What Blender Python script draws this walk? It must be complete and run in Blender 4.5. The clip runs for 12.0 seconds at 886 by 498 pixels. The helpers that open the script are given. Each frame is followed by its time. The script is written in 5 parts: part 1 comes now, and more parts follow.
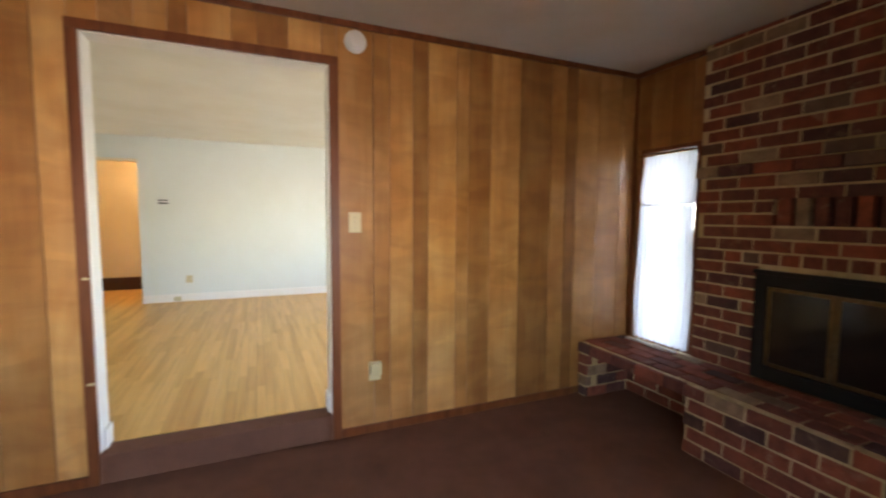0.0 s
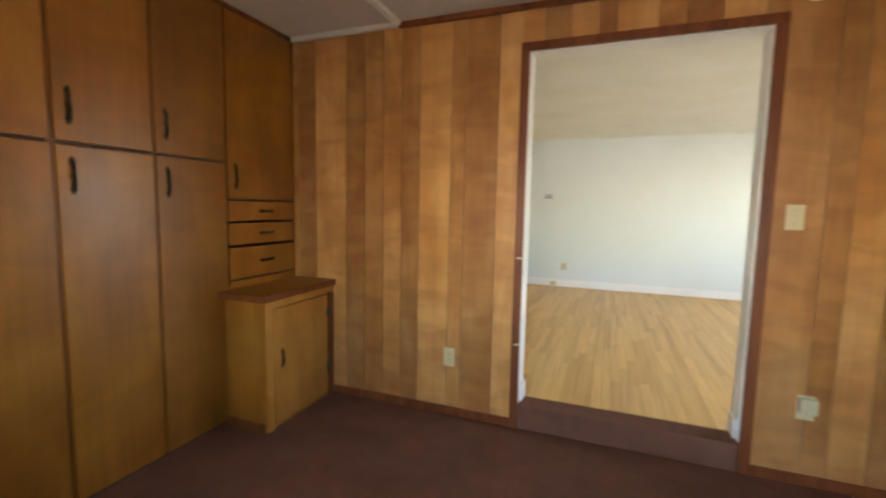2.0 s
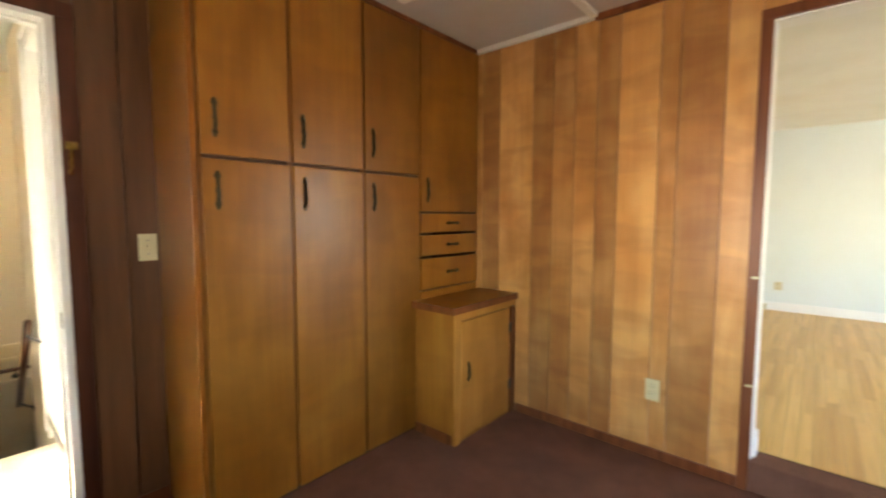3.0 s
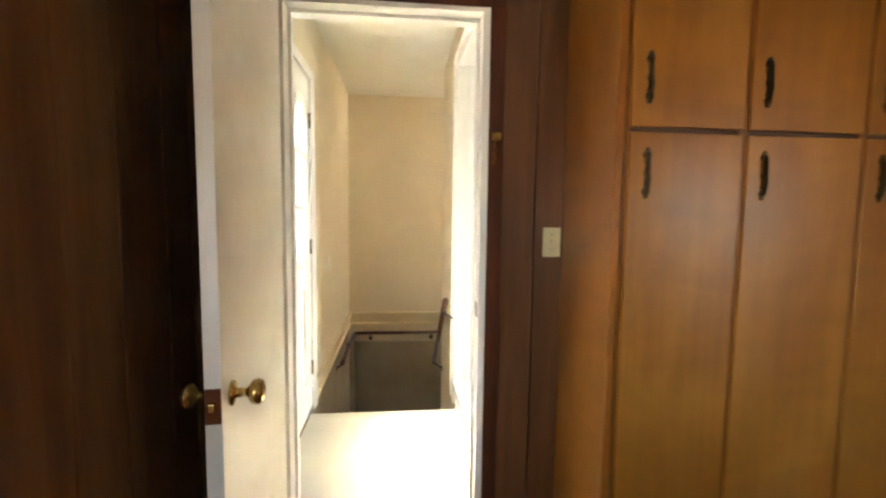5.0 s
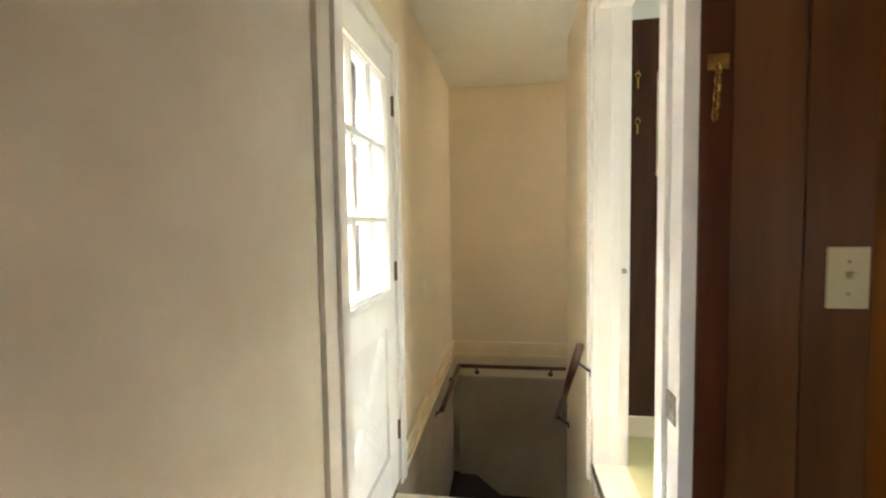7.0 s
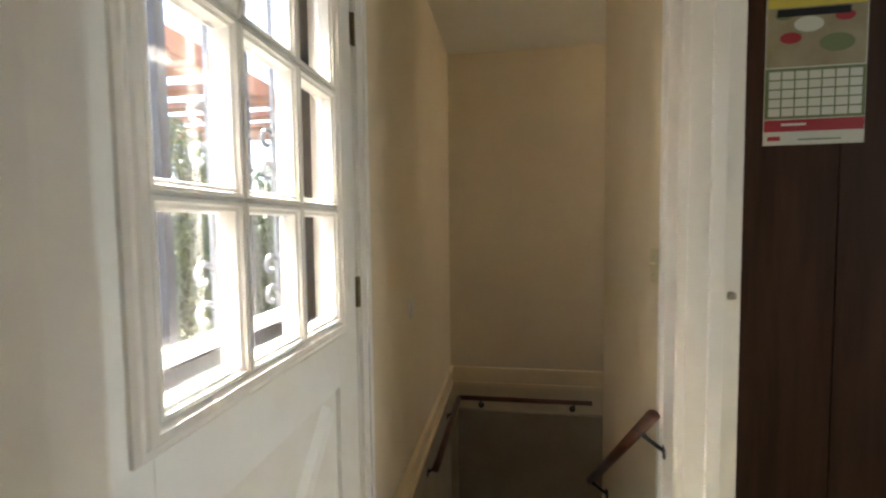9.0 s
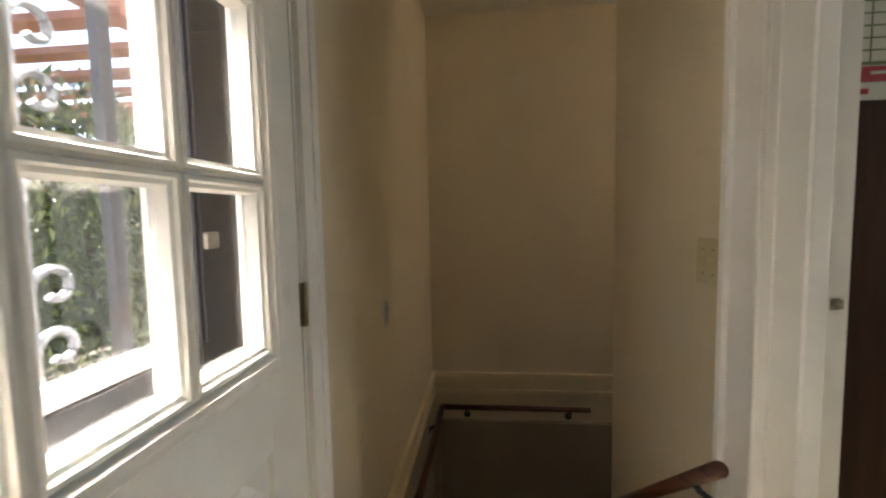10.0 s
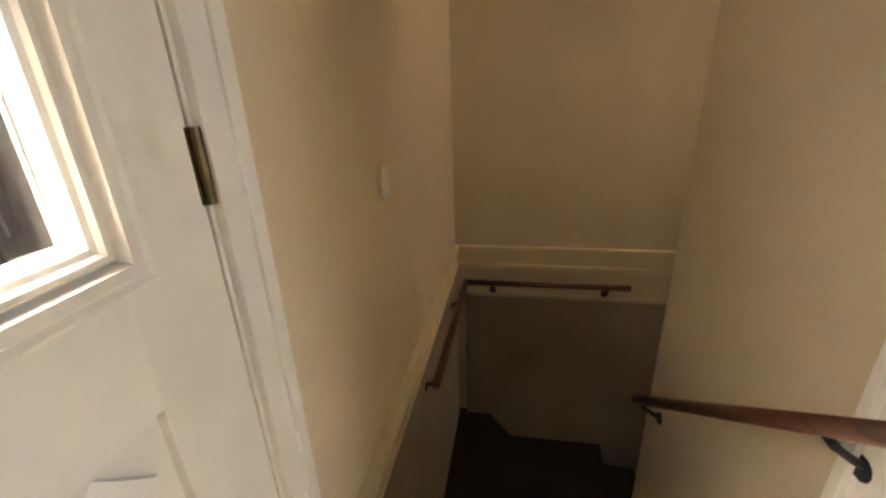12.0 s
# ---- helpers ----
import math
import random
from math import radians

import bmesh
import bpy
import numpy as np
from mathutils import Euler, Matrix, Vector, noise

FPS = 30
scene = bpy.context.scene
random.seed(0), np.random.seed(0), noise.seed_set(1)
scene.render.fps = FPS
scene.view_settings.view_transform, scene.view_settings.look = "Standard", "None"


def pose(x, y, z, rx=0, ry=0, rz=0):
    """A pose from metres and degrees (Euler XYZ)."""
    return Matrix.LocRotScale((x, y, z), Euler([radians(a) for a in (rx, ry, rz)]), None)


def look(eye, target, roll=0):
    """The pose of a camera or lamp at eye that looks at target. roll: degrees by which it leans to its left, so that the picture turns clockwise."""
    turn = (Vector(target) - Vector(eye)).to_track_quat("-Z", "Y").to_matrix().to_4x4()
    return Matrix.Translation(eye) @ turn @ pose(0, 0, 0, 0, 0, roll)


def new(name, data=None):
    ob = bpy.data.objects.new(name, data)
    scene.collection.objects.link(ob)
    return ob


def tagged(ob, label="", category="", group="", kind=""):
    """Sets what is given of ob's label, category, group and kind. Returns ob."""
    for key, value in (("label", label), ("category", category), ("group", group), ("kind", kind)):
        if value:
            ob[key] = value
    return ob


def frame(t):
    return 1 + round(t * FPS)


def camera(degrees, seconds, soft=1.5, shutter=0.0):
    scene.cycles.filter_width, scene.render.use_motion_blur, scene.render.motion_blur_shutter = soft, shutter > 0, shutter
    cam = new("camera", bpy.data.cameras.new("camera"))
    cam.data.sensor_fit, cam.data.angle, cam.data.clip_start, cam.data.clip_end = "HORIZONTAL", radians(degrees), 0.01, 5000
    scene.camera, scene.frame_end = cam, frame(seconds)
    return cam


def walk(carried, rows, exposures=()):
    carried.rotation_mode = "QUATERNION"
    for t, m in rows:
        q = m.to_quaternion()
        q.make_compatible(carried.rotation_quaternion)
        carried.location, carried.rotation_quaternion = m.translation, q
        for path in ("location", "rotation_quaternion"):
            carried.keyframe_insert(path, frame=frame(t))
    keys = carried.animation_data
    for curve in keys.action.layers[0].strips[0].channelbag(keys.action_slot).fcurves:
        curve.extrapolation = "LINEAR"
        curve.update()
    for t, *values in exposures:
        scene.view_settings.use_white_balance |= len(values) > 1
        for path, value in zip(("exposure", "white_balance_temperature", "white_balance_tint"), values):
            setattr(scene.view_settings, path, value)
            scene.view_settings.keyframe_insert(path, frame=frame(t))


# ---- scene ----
cam = camera(91.7, 12.0, soft=2.2, shutter=0.4)
PATH = [
    (0, (0.763, 0.528, 1.299), (1.55, 2.361, 1.149), 0.4),
    (0.5, (0.713, 0.542, 1.299), (1.14, 2.489, 1.136), 0.2),
    (1, (0.651, 0.551, 1.285), (0.742, 2.542, 1.114), 0.7),
    (1.5, (0.582, 0.571, 1.283), (0.245, 2.535, 1.109), 1.3),
    (2, (0.477, 0.586, 1.276), (-0.232, 2.446, 1.084), 1.1),
    (2.5, (0.361, 0.602, 1.275), (-0.653, 2.318, 1.102), 0.7),
    (3, (0.224, 0.615, 1.277), (-1.085, 2.119, 1.123), 0.1),
    (3.5, (0.093, 0.603, 1.274), (-1.479, 1.825, 1.083), -0.2),
    (3.7, (0.049, 0.602, 1.276), (-1.622, 1.684, 1.079), 0.1),
    (5.5, (-0.478, 0.564, 1.241), (-2.474, 0.581, 1.108), -0.2),
    (6, (-0.671, 0.548, 1.249), (-2.667, 0.494, 1.144), -1.3),
    (6.5, (-0.87, 0.552, 1.245), (-2.858, 0.361, 1.15), -0.9),
    (7, (-1.056, 0.558, 1.25), (-3.03, 0.255, 1.135), -0.9),
    (7.5, (-1.234, 0.543, 1.243), (-3.207, 0.233, 1.139), -0.6),
    (7.7, (-1.305, 0.544, 1.232), (-3.279, 0.233, 1.151), -0.5),
    (9.5, (-1.986, 0.442, 1.224), (-3.961, 0.154, 1.088), -0.8),
    (10, (-2.164, 0.413, 1.212), (-4.147, 0.203, 1.057), -1.1),
    (10.5, (-2.294, 0.399, 1.201), (-4.267, 0.173, 0.961), -1.3),
    (11, (-2.408, 0.397, 1.182), (-4.354, 0.112, 0.817), -1.6),
    (11.5, (-2.505, 0.404, 1.156), (-4.406, 0.097, 0.613), -1.8),
    (12, (-2.558, 0.397, 1.123), (-4.383, 0.061, 0.377), -2.2),
]
EXPOSURES = [(0.0, 4.82, 6500, 13), (0.5, 4.7, 6500, 12), (1.5, 4.68, 6550, 11), (2.0, 4.7, 6550, 10), (2.5, 4.88, 6650, 9), (3.0, 5.25, 6850, 8), (3.5, 5.55, 7000, 8), (3.7, 5.55, 7000, 8), (5.5, 4.92, 6600, 9), (6.5, 4.72, 6600, 9), (7.0, 4.52, 6650, 9), (7.7, 4.18, 6600, 10), (9.5, 3.0, 6650, 14), (10.5, 2.8, 7000, 16), (11.5, 3.28, 7550, 19), (12.0, 3.58, 7750, 20)]
walk(cam, [(t, look(eye, target, roll)) for t, eye, target, roll in PATH], EXPOSURES)

# ---- world, sun, window and added fill light ----
world = bpy.data.worlds.new("sky")
scene.world = world
world.use_nodes = True
sky = world.node_tree.nodes.new("ShaderNodeTexSky")
sky.sky_type, sky.sun_disc = "NISHITA", False
sky.sun_elevation, sky.sun_rotation = radians(56), radians(193)
world.node_tree.links.new(sky.outputs[0], world.node_tree.nodes["Background"].inputs[0])
world.node_tree.nodes["Background"].inputs[1].default_value = 0.12
sun_data = bpy.data.lights.new("sun", "SUN")
sun_data.energy, sun_data.angle, sun_data.color = 5.0, radians(1.0), (1.0, 0.95, 0.87)
sun = new("sun", sun_data)
sun.matrix_world = look((0, 0, 0), (0.12, 0.53, -0.84))


def window_or_fill_light(x, y, z, aim, w, h, watts, color=(1, 1, 1)):
    """The sky's light in a window opening, seen or added."""
    d = bpy.data.lights.new("window_or_fill_light", "AREA")
    d.shape, d.size, d.size_y, d.energy, d.color = "RECTANGLE", w, h, watts, color
    o = new("window_or_fill_light", d)
    o.matrix_world = look((x, y, z), aim)
    return o


# den fill: lamp in the added, unseen south opening
window_or_fill_light(0.6, -0.11, 1.15, (0.6, 3.0, 1.1), 1.7, 0.75, 0.27, (1.0, 0.95, 0.86))
# living room: lamp in an added opening of the unseen east wall
window_or_fill_light(3.74, 4.75, 1.3, (0, 4.75, 1.15), 2.4, 1.0, 1.65, (0.92, 0.97, 1.0))
window_or_fill_light(3.56, 2.72, 1.1, (0, 2.72, 1.0), 0.4, 1.25, 0.16, (0.93, 0.97, 1.0))
# added kitchen fill, no window built here; brightens the hall's south wall
window_or_fill_light(-2.48, 2.98, 1.45, (-2.48, 0.0, 1.0), 0.75, 1.0, 0.16, (0.95, 0.98, 1.0))


# ---- materials ----
def nodes_of(name):
    m = bpy.data.materials.new(name)
    m.use_nodes = True
    return m, m.node_tree, m.node_tree.nodes["Principled BSDF"]


def node(nt, kind, links=(), **sets):
    n = nt.nodes.new(kind)
    for k, v in sets.items():
        n.inputs[int(k[1:]) if k[0] == "i" and k[1:].isdigit() else k.replace("_", " ")].default_value = v
    for slot, source in links:
        nt.links.new(source, n.inputs[slot])
    return n


def coords(nt, scale=(1, 1, 1), shift=True):
    tc = node(nt, "ShaderNodeTexCoord").outputs["Object"]
    if shift:
        info = node(nt, "ShaderNodeObjectInfo")
        k = node(nt, "ShaderNodeVectorMath", [(0, info.outputs["Random"])])
        k.operation = "SCALE"
        k.inputs[3].default_value = 37.0
        add = node(nt, "ShaderNodeVectorMath", [(0, tc), (1, k.outputs[0])])
        tc = add.outputs[0]
    mp = node(nt, "ShaderNodeMapping", [(0, tc)], Scale=scale)
    return mp.outputs[0]


def ramp(nt, source, stops):
    r = node(nt, "ShaderNodeValToRGB", [(0, source)])
    while len(r.color_ramp.elements) < len(stops):
        r.color_ramp.elements.new(0.5)
    for e, (p, c) in zip(r.color_ramp.elements, stops):
        e.position, e.color = p, (*c, 1)
    return r.outputs[0]


def mix(nt, fac, a, b, mode="MIX"):
    m = nt.nodes.new("ShaderNodeMix")
    m.data_type, m.blend_type = "RGBA", mode
    for slot, v in ((0, fac), (6, a), (7, b)):
        if isinstance(v, (int, float)):
            m.inputs[slot].default_value = v
        elif isinstance(v, tuple):
            m.inputs[slot].default_value = (*v, 1)
        else:
            nt.links.new(v, m.inputs[slot])
    return m.outputs[2]


def bump(nt, bsdf, source, strength=0.2, distance=0.002):
    b = node(nt, "ShaderNodeBump", [("Height", source)], Strength=strength, Distance=distance)
    nt.links.new(b.outputs[0], bsdf.inputs["Normal"])


def wood(name, dark, mid, light, rough=0.35, grain=(9, 9, 0.8), tone=False, figure=0.5, vary=0.0, flame=0.0, spec=0.5):
    """Stained veneer: long grain, a slow figure, and a tone of its own for each plank."""
    m, nt, b = nodes_of(name)
    v = coords(nt, grain)
    n1 = node(nt, "ShaderNodeTexNoise", [("Vector", v)], Scale=2.0, Detail=6.0, Roughness=0.6, Distortion=0.2)
    v2 = coords(nt, (9, 9, 1.4))
    n2 = node(nt, "ShaderNodeTexNoise", [("Vector", v2)], Scale=1.3, Detail=3.0, Roughness=0.55, Distortion=0.5)
    base = ramp(nt, n1.outputs[0], [(0.28, dark), (0.5, mid), (0.74, light)])
    fig = ramp(nt, n2.outputs[0], [(0.3, (0.62, 0.56, 0.5)), (0.55, (1, 1, 1)), (0.75, (1.12, 1.1, 1.0))])
    col = mix(nt, figure, base, fig, "MULTIPLY")
    if flame:
        v4 = coords(nt, (5, 5, 11))
        n4 = node(nt, "ShaderNodeTexNoise", [("Vector", v4)], Scale=1.0, Detail=4.0, Roughness=0.6, Distortion=1.2)
        col = mix(nt, flame, col, ramp(nt, n4.outputs[0], [(0.36, (0.62, 0.55, 0.48)), (0.5, (1, 1, 1)), (0.62, (1.22, 1.2, 1.1))]), "MULTIPLY")
    if tone:
        info = node(nt, "ShaderNodeObjectInfo")
        col = mix(nt, 1.0, col, info.outputs["Color"], "MULTIPLY")
    if vary:
        info = node(nt, "ShaderNodeObjectInfo")
        geo = node(nt, "ShaderNodeNewGeometry")
        rnd = node(nt, "ShaderNodeMath", [(0, info.outputs["Random"]), (1, geo.outputs["Random Per Island"])])
        fr = node(nt, "ShaderNodeMath", [(0, rnd.outputs[0])])
        fr.operation = "FRACT"
        v_ = 1 - vary
        col = mix(nt, 1.0, col, ramp(nt, fr.outputs[0], [(0.0, (v_, v_ * 0.92, v_ * 0.8)), (0.5, (1, 1, 1)), (1.0, (1 + vary * 0.4, 1 + vary * 0.4, 1 + vary * 0.4))]), "MULTIPLY")
    nt.links.new(col, b.inputs["Base Color"])
    b.inputs["Specular IOR Level"].default_value = spec
    v3 = coords(nt, (160, 160, 5))
    n3 = node(nt, "ShaderNodeTexNoise", [("Vector", v3)], Scale=1.0, Detail=2.0)
    rr = node(nt, "ShaderNodeMapRange", [(0, n2.outputs[0])], i3=rough - 0.04, i4=rough + 0.1)
    nt.links.new(rr.outputs[0], b.inputs["Roughness"])
    bump(nt, b, n3.outputs[0], 0.12, 0.001)
    return m


def veneer(name, dark, mid, light, rough=0.34, spec=0.4, flame=0.32):
    """Rotary-cut veneer: soft wavy flame figure across the board, faint long grain, and a tone of its own for each board."""
    m, nt, b = nodes_of(name)
    v = coords(nt, (2.6, 2.6, 1.0))
    warp = node(nt, "ShaderNodeTexNoise", [("Vector", v)], Scale=2.0, Detail=2.0, Roughness=0.5, Distortion=0.4)
    fl = coords(nt, (2.2, 2.2, 6.0))
    n4 = node(nt, "ShaderNodeTexNoise", [("Vector", fl)], Scale=1.3, Detail=2.0, Roughness=0.5, Distortion=0.7)
    gr = node(nt, "ShaderNodeTexNoise", [("Vector", coords(nt, (26, 26, 0.9)))], Scale=1.6, Detail=3.0, Roughness=0.6)
    base = ramp(nt, warp.outputs[0], [(0.33, dark), (0.5, mid), (0.66, light)])
    col = mix(nt, flame, base, ramp(nt, n4.outputs[0], [(0.34, (0.78, 0.7, 0.6)), (0.48, (1, 1, 1)), (0.6, (1.3, 1.3, 1.2))]), "MULTIPLY")
    col = mix(nt, 0.22, col, ramp(nt, gr.outputs[0], [(0.35, (0.66, 0.6, 0.52)), (0.55, (1, 1, 1)), (0.7, (1.12, 1.1, 1.06))]), "MULTIPLY")
    info = node(nt, "ShaderNodeObjectInfo")
    col = mix(nt, 1.0, col, info.outputs["Color"], "MULTIPLY")
    nt.links.new(col, b.inputs["Base Color"])
    b.inputs["Specular IOR Level"].default_value = spec
    rr = node(nt, "ShaderNodeMapRange", [(0, warp.outputs[0])], i3=rough - 0.05, i4=rough + 0.08)
    nt.links.new(rr.outputs[0], b.inputs["Roughness"])
    n3 = node(nt, "ShaderNodeTexNoise", [("Vector", coords(nt, (160, 160, 5)))], Scale=1.0, Detail=2.0)
    bump(nt, b, n3.outputs[0], 0.1, 0.001)
    return m


def paint(name, color, rough=0.55, stain=0.12, grain=90.0, relief=0.08, spec=0.5, smudge=0.0):
    """Painted or plain surface with faint blotches and roller texture."""
    m, nt, b = nodes_of(name)
    v = coords(nt)
    n1 = node(nt, "ShaderNodeTexNoise", [("Vector", v)], Scale=1.7, Detail=5.0, Roughness=0.65)
    n2 = node(nt, "ShaderNodeTexNoise", [("Vector", v)], Scale=grain, Detail=3.0)
    worn = tuple(c * (1 - stain * k) for c, k in zip(color, (0.8, 1.0, 1.4)))
    col = ramp(nt, n1.outputs[0], [(0.32, worn), (0.6, color)])
    if smudge:
        n5 = node(nt, "ShaderNodeTexNoise", [("Vector", coords(nt, (1, 1, 0.7)))], Scale=5.0, Detail=3.0, Roughness=0.6, Distortion=0.4)
        f = ramp(nt, n5.outputs[0], [(0.66, (0, 0, 0)), (0.76, (smudge, smudge, smudge))])
        col = mix(nt, f, col, (0.5, 0.41, 0.24))
    nt.links.new(col, b.inputs["Base Color"])
    rr = node(nt, "ShaderNodeMapRange", [(0, n1.outputs[0])], i3=rough + 0.08, i4=rough - 0.08)
    nt.links.new(rr.outputs[0], b.inputs["Roughness"])
    b.inputs["Specular IOR Level"].default_value = spec
    bump(nt, b, n2.outputs[0], relief, 0.002)
    return m


def metal(name, color, rough=0.35, metallic=1.0):
    m, nt, b = nodes_of(name)
    n = node(nt, "ShaderNodeTexNoise", [("Vector", coords(nt))], Scale=60.0, Detail=4.0)
    col = ramp(nt, n.outputs[0], [(0.3, tuple(c * 0.55 for c in color)), (0.65, color)])
    nt.links.new(col, b.inputs["Base Color"])
    b.inputs["Metallic"].default_value, b.inputs["Roughness"].default_value = metallic, rough
    return m


def carpet(name, dark, light):
    m, nt, b = nodes_of(name)
    v = coords(nt, shift=False)
    n1 = node(nt, "ShaderNodeTexNoise", [("Vector", v)], Scale=420.0, Detail=3.0, Roughness=0.8)
    n2 = node(nt, "ShaderNodeTexNoise", [("Vector", v)], Scale=3.2, Detail=5.0, Roughness=0.7)
    col = ramp(nt, n1.outputs[0], [(0.3, dark), (0.7, light)])
    worn = ramp(nt, n2.outputs[0], [(0.3, (0.68, 0.66, 0.66)), (0.65, (1.15, 1.12, 1.1))])
    nt.links.new(mix(nt, 0.8, col, worn, "MULTIPLY"), b.inputs["Base Color"])
    b.inputs["Roughness"].default_value, b.inputs["Specular IOR Level"].default_value = 0.95, 0.1
    bump(nt, b, n1.outputs[0], 0.7, 0.006)
    return m


def brick_material(name):
    m, nt, b = nodes_of(name)
    info = node(nt, "ShaderNodeObjectInfo")
    geo = node(nt, "ShaderNodeNewGeometry")
    rnd = node(nt, "ShaderNodeMath", [(0, info.outputs["Random"]), (1, geo.outputs["Random Per Island"])])
    fr = node(nt, "ShaderNodeMath", [(0, rnd.outputs[0])])
    fr.operation = "FRACT"
    base = ramp(nt, fr.outputs[0], [(0.0, (0.15, 0.042, 0.02)), (0.3, (0.26, 0.062, 0.024)), (0.6, (0.17, 0.045, 0.022)), (0.88, (0.075, 0.03, 0.022)), (0.98, (0.32, 0.21, 0.105))])
    v = coords(nt)
    n1 = node(nt, "ShaderNodeTexNoise", [("Vector", v)], Scale=14.0, Detail=6.0, Roughness=0.7)
    n2 = node(nt, "ShaderNodeTexNoise", [("Vector", v)], Scale=90.0, Detail=4.0, Roughness=0.7)
    blot = ramp(nt, n1.outputs[0], [(0.35, (0.6, 0.55, 0.55)), (0.55, (1, 1, 1)), (0.72, (1.25, 1.35, 1.4))])
    n3 = node(nt, "ShaderNodeTexNoise", [("Vector", v)], Scale=9.0, Detail=8.0, Roughness=0.75, Distortion=0.6)
    smear = ramp(nt, n3.outputs[0], [(0.58, (0, 0, 0)), (0.70, (0.55, 0.55, 0.55))])
    nt.links.new(mix(nt, smear, mix(nt, 0.8, base, blot, "MULTIPLY"), (0.34, 0.25, 0.15)), b.inputs["Base Color"])
    b.inputs["Roughness"].default_value = 0.85
    bump(nt, b, n2.outputs[0], 0.5, 0.004)
    return m


PANEL = veneer("birch_panelling", (0.365, 0.158, 0.04), (0.425, 0.202, 0.056), (0.49, 0.258, 0.084), 0.33, 0.42, 0.46)
DARKPANEL = wood("dark_panelling", (0.088, 0.034, 0.012), (0.12, 0.049, 0.017), (0.16, 0.068, 0.024), 0.3, tone=True, figure=0.5)
KITPANEL = wood("kitchen_dark_panel", (0.035, 0.015, 0.008), (0.052, 0.023, 0.012), (0.07, 0.031, 0.016), 0.5, tone=True, spec=0.12)
TRIM = wood("walnut_trim", (0.10, 0.027, 0.008), (0.155, 0.044, 0.012), (0.20, 0.062, 0.018), 0.34, spec=0.3)
DARKTRIM = wood("dark_casing", (0.05, 0.014, 0.006), (0.08, 0.022, 0.008), (0.11, 0.032, 0.011), 0.34, spec=0.3)
CABINET = veneer("cabinet_veneer", (0.205, 0.073, 0.007), (0.238, 0.089, 0.009), (0.272, 0.108, 0.013), 0.33, 0.38, 0.24)
GROOVE = paint("groove_dark", (0.055, 0.020, 0.008), 0.7)
SEAM = paint("panel_groove", (0.16, 0.058, 0.014), 0.6)
OAK = wood("oak_floor", (0.52, 0.28, 0.075), (0.66, 0.385, 0.115), (0.74, 0.46, 0.155), 0.36, (16, 0.7, 16), figure=0.12, vary=0.15)
RAILWOOD = wood("handrail_wood", (0.05, 0.015, 0.007), (0.09, 0.027, 0.011), (0.125, 0.042, 0.017), 0.3, (3, 20, 20))
CARPET = carpet("brown_carpet", (0.095, 0.041, 0.024), (0.25, 0.118, 0.07))
STAIRCARPET = carpet("stair_tread_cover", (0.022, 0.018, 0.018), (0.05, 0.042, 0.04))
HALLPAINT = paint("cream_wall_paint", (0.71, 0.605, 0.43), 0.6, 0.07, relief=0.12)
LOWERLINING = paint("grey_beige_stair_lining", (0.40, 0.335, 0.245), 0.7, 0.2, relief=0.15)
LRPAINT = paint("pale_green_wall_paint", (0.66, 0.68, 0.625), 0.62, 0.05)
CEILPAINT = paint("ceiling_paint", (0.80, 0.78, 0.70), 0.75, 0.08, 140, 0.15)
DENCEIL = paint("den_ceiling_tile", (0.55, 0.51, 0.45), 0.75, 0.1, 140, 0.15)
CREAMTRIM = paint("cream_trim_paint", (0.80, 0.67, 0.43), 0.4, 0.08, 60, 0.05)
WHITE = paint("white_gloss_paint", (0.80, 0.77, 0.71), 0.32, 0.08, 60, 0.05)
DOORWHITE = paint("door_white_paint", (0.84, 0.825, 0.775), 0.4, 0.14, 40, 0.05, smudge=0.4)
VINYL = paint("cream_vinyl_floor", (0.70, 0.64, 0.48), 0.3, 0.1, 30, 0.03)
KITVINYL = paint("yellow_vinyl_floor", (0.62, 0.56, 0.26), 0.35, 0.12, 30, 0.03)
IVORY = paint("ivory_plastic", (0.56, 0.48, 0.28), 0.35, 0.05, 30, 0.0)
WHITEPLASTIC = paint("white_plastic", (0.75, 0.73, 0.70), 0.4, 0.05, 30, 0.0)
BRASS = metal("brass", (0.62, 0.42, 0.14), 0.25)
OLDBRASS = metal("antique_brass", (0.2, 0.145, 0.075), 0.33)
DARKBRASS = metal("tarnished_brass", (0.085, 0.06, 0.032), 0.36)
STEEL = metal("worn_steel", (0.42, 0.38, 0.32), 0.4)
BLACKMETAL = metal("black_painted_iron", (0.035, 0.037, 0.045), 0.45, 0.3)
GREYMETAL = metal("grey_painted_iron", (0.35, 0.37, 0.40), 0.45, 0.2)
BRICK = brick_material("old_red_brick")
MORTAR = paint("lime_mortar", (0.6, 0.47, 0.27), 0.9, 0.5, 60, 0.5)
SOOT = paint("fire_glass_frame_black", (0.009, 0.008, 0.007), 0.55, spec=0.25)
# firebox soot, also used as painted shade in the brick slots
SHADOWBOX = paint("soot_and_slot_shade", (0.012, 0.011, 0.01), 0.9)


def glass_material(name, rough=0.0, tint=(1, 1, 1)):
    m, nt, b = nodes_of(name)
    b.inputs["Base Color"].default_value = (*tint, 1)
    b.inputs["Transmission Weight"].default_value, b.inputs["Roughness"].default_value, b.inputs["IOR"].default_value = 1.0, rough, 1.45
    return m


GLASS = glass_material("window_glass")


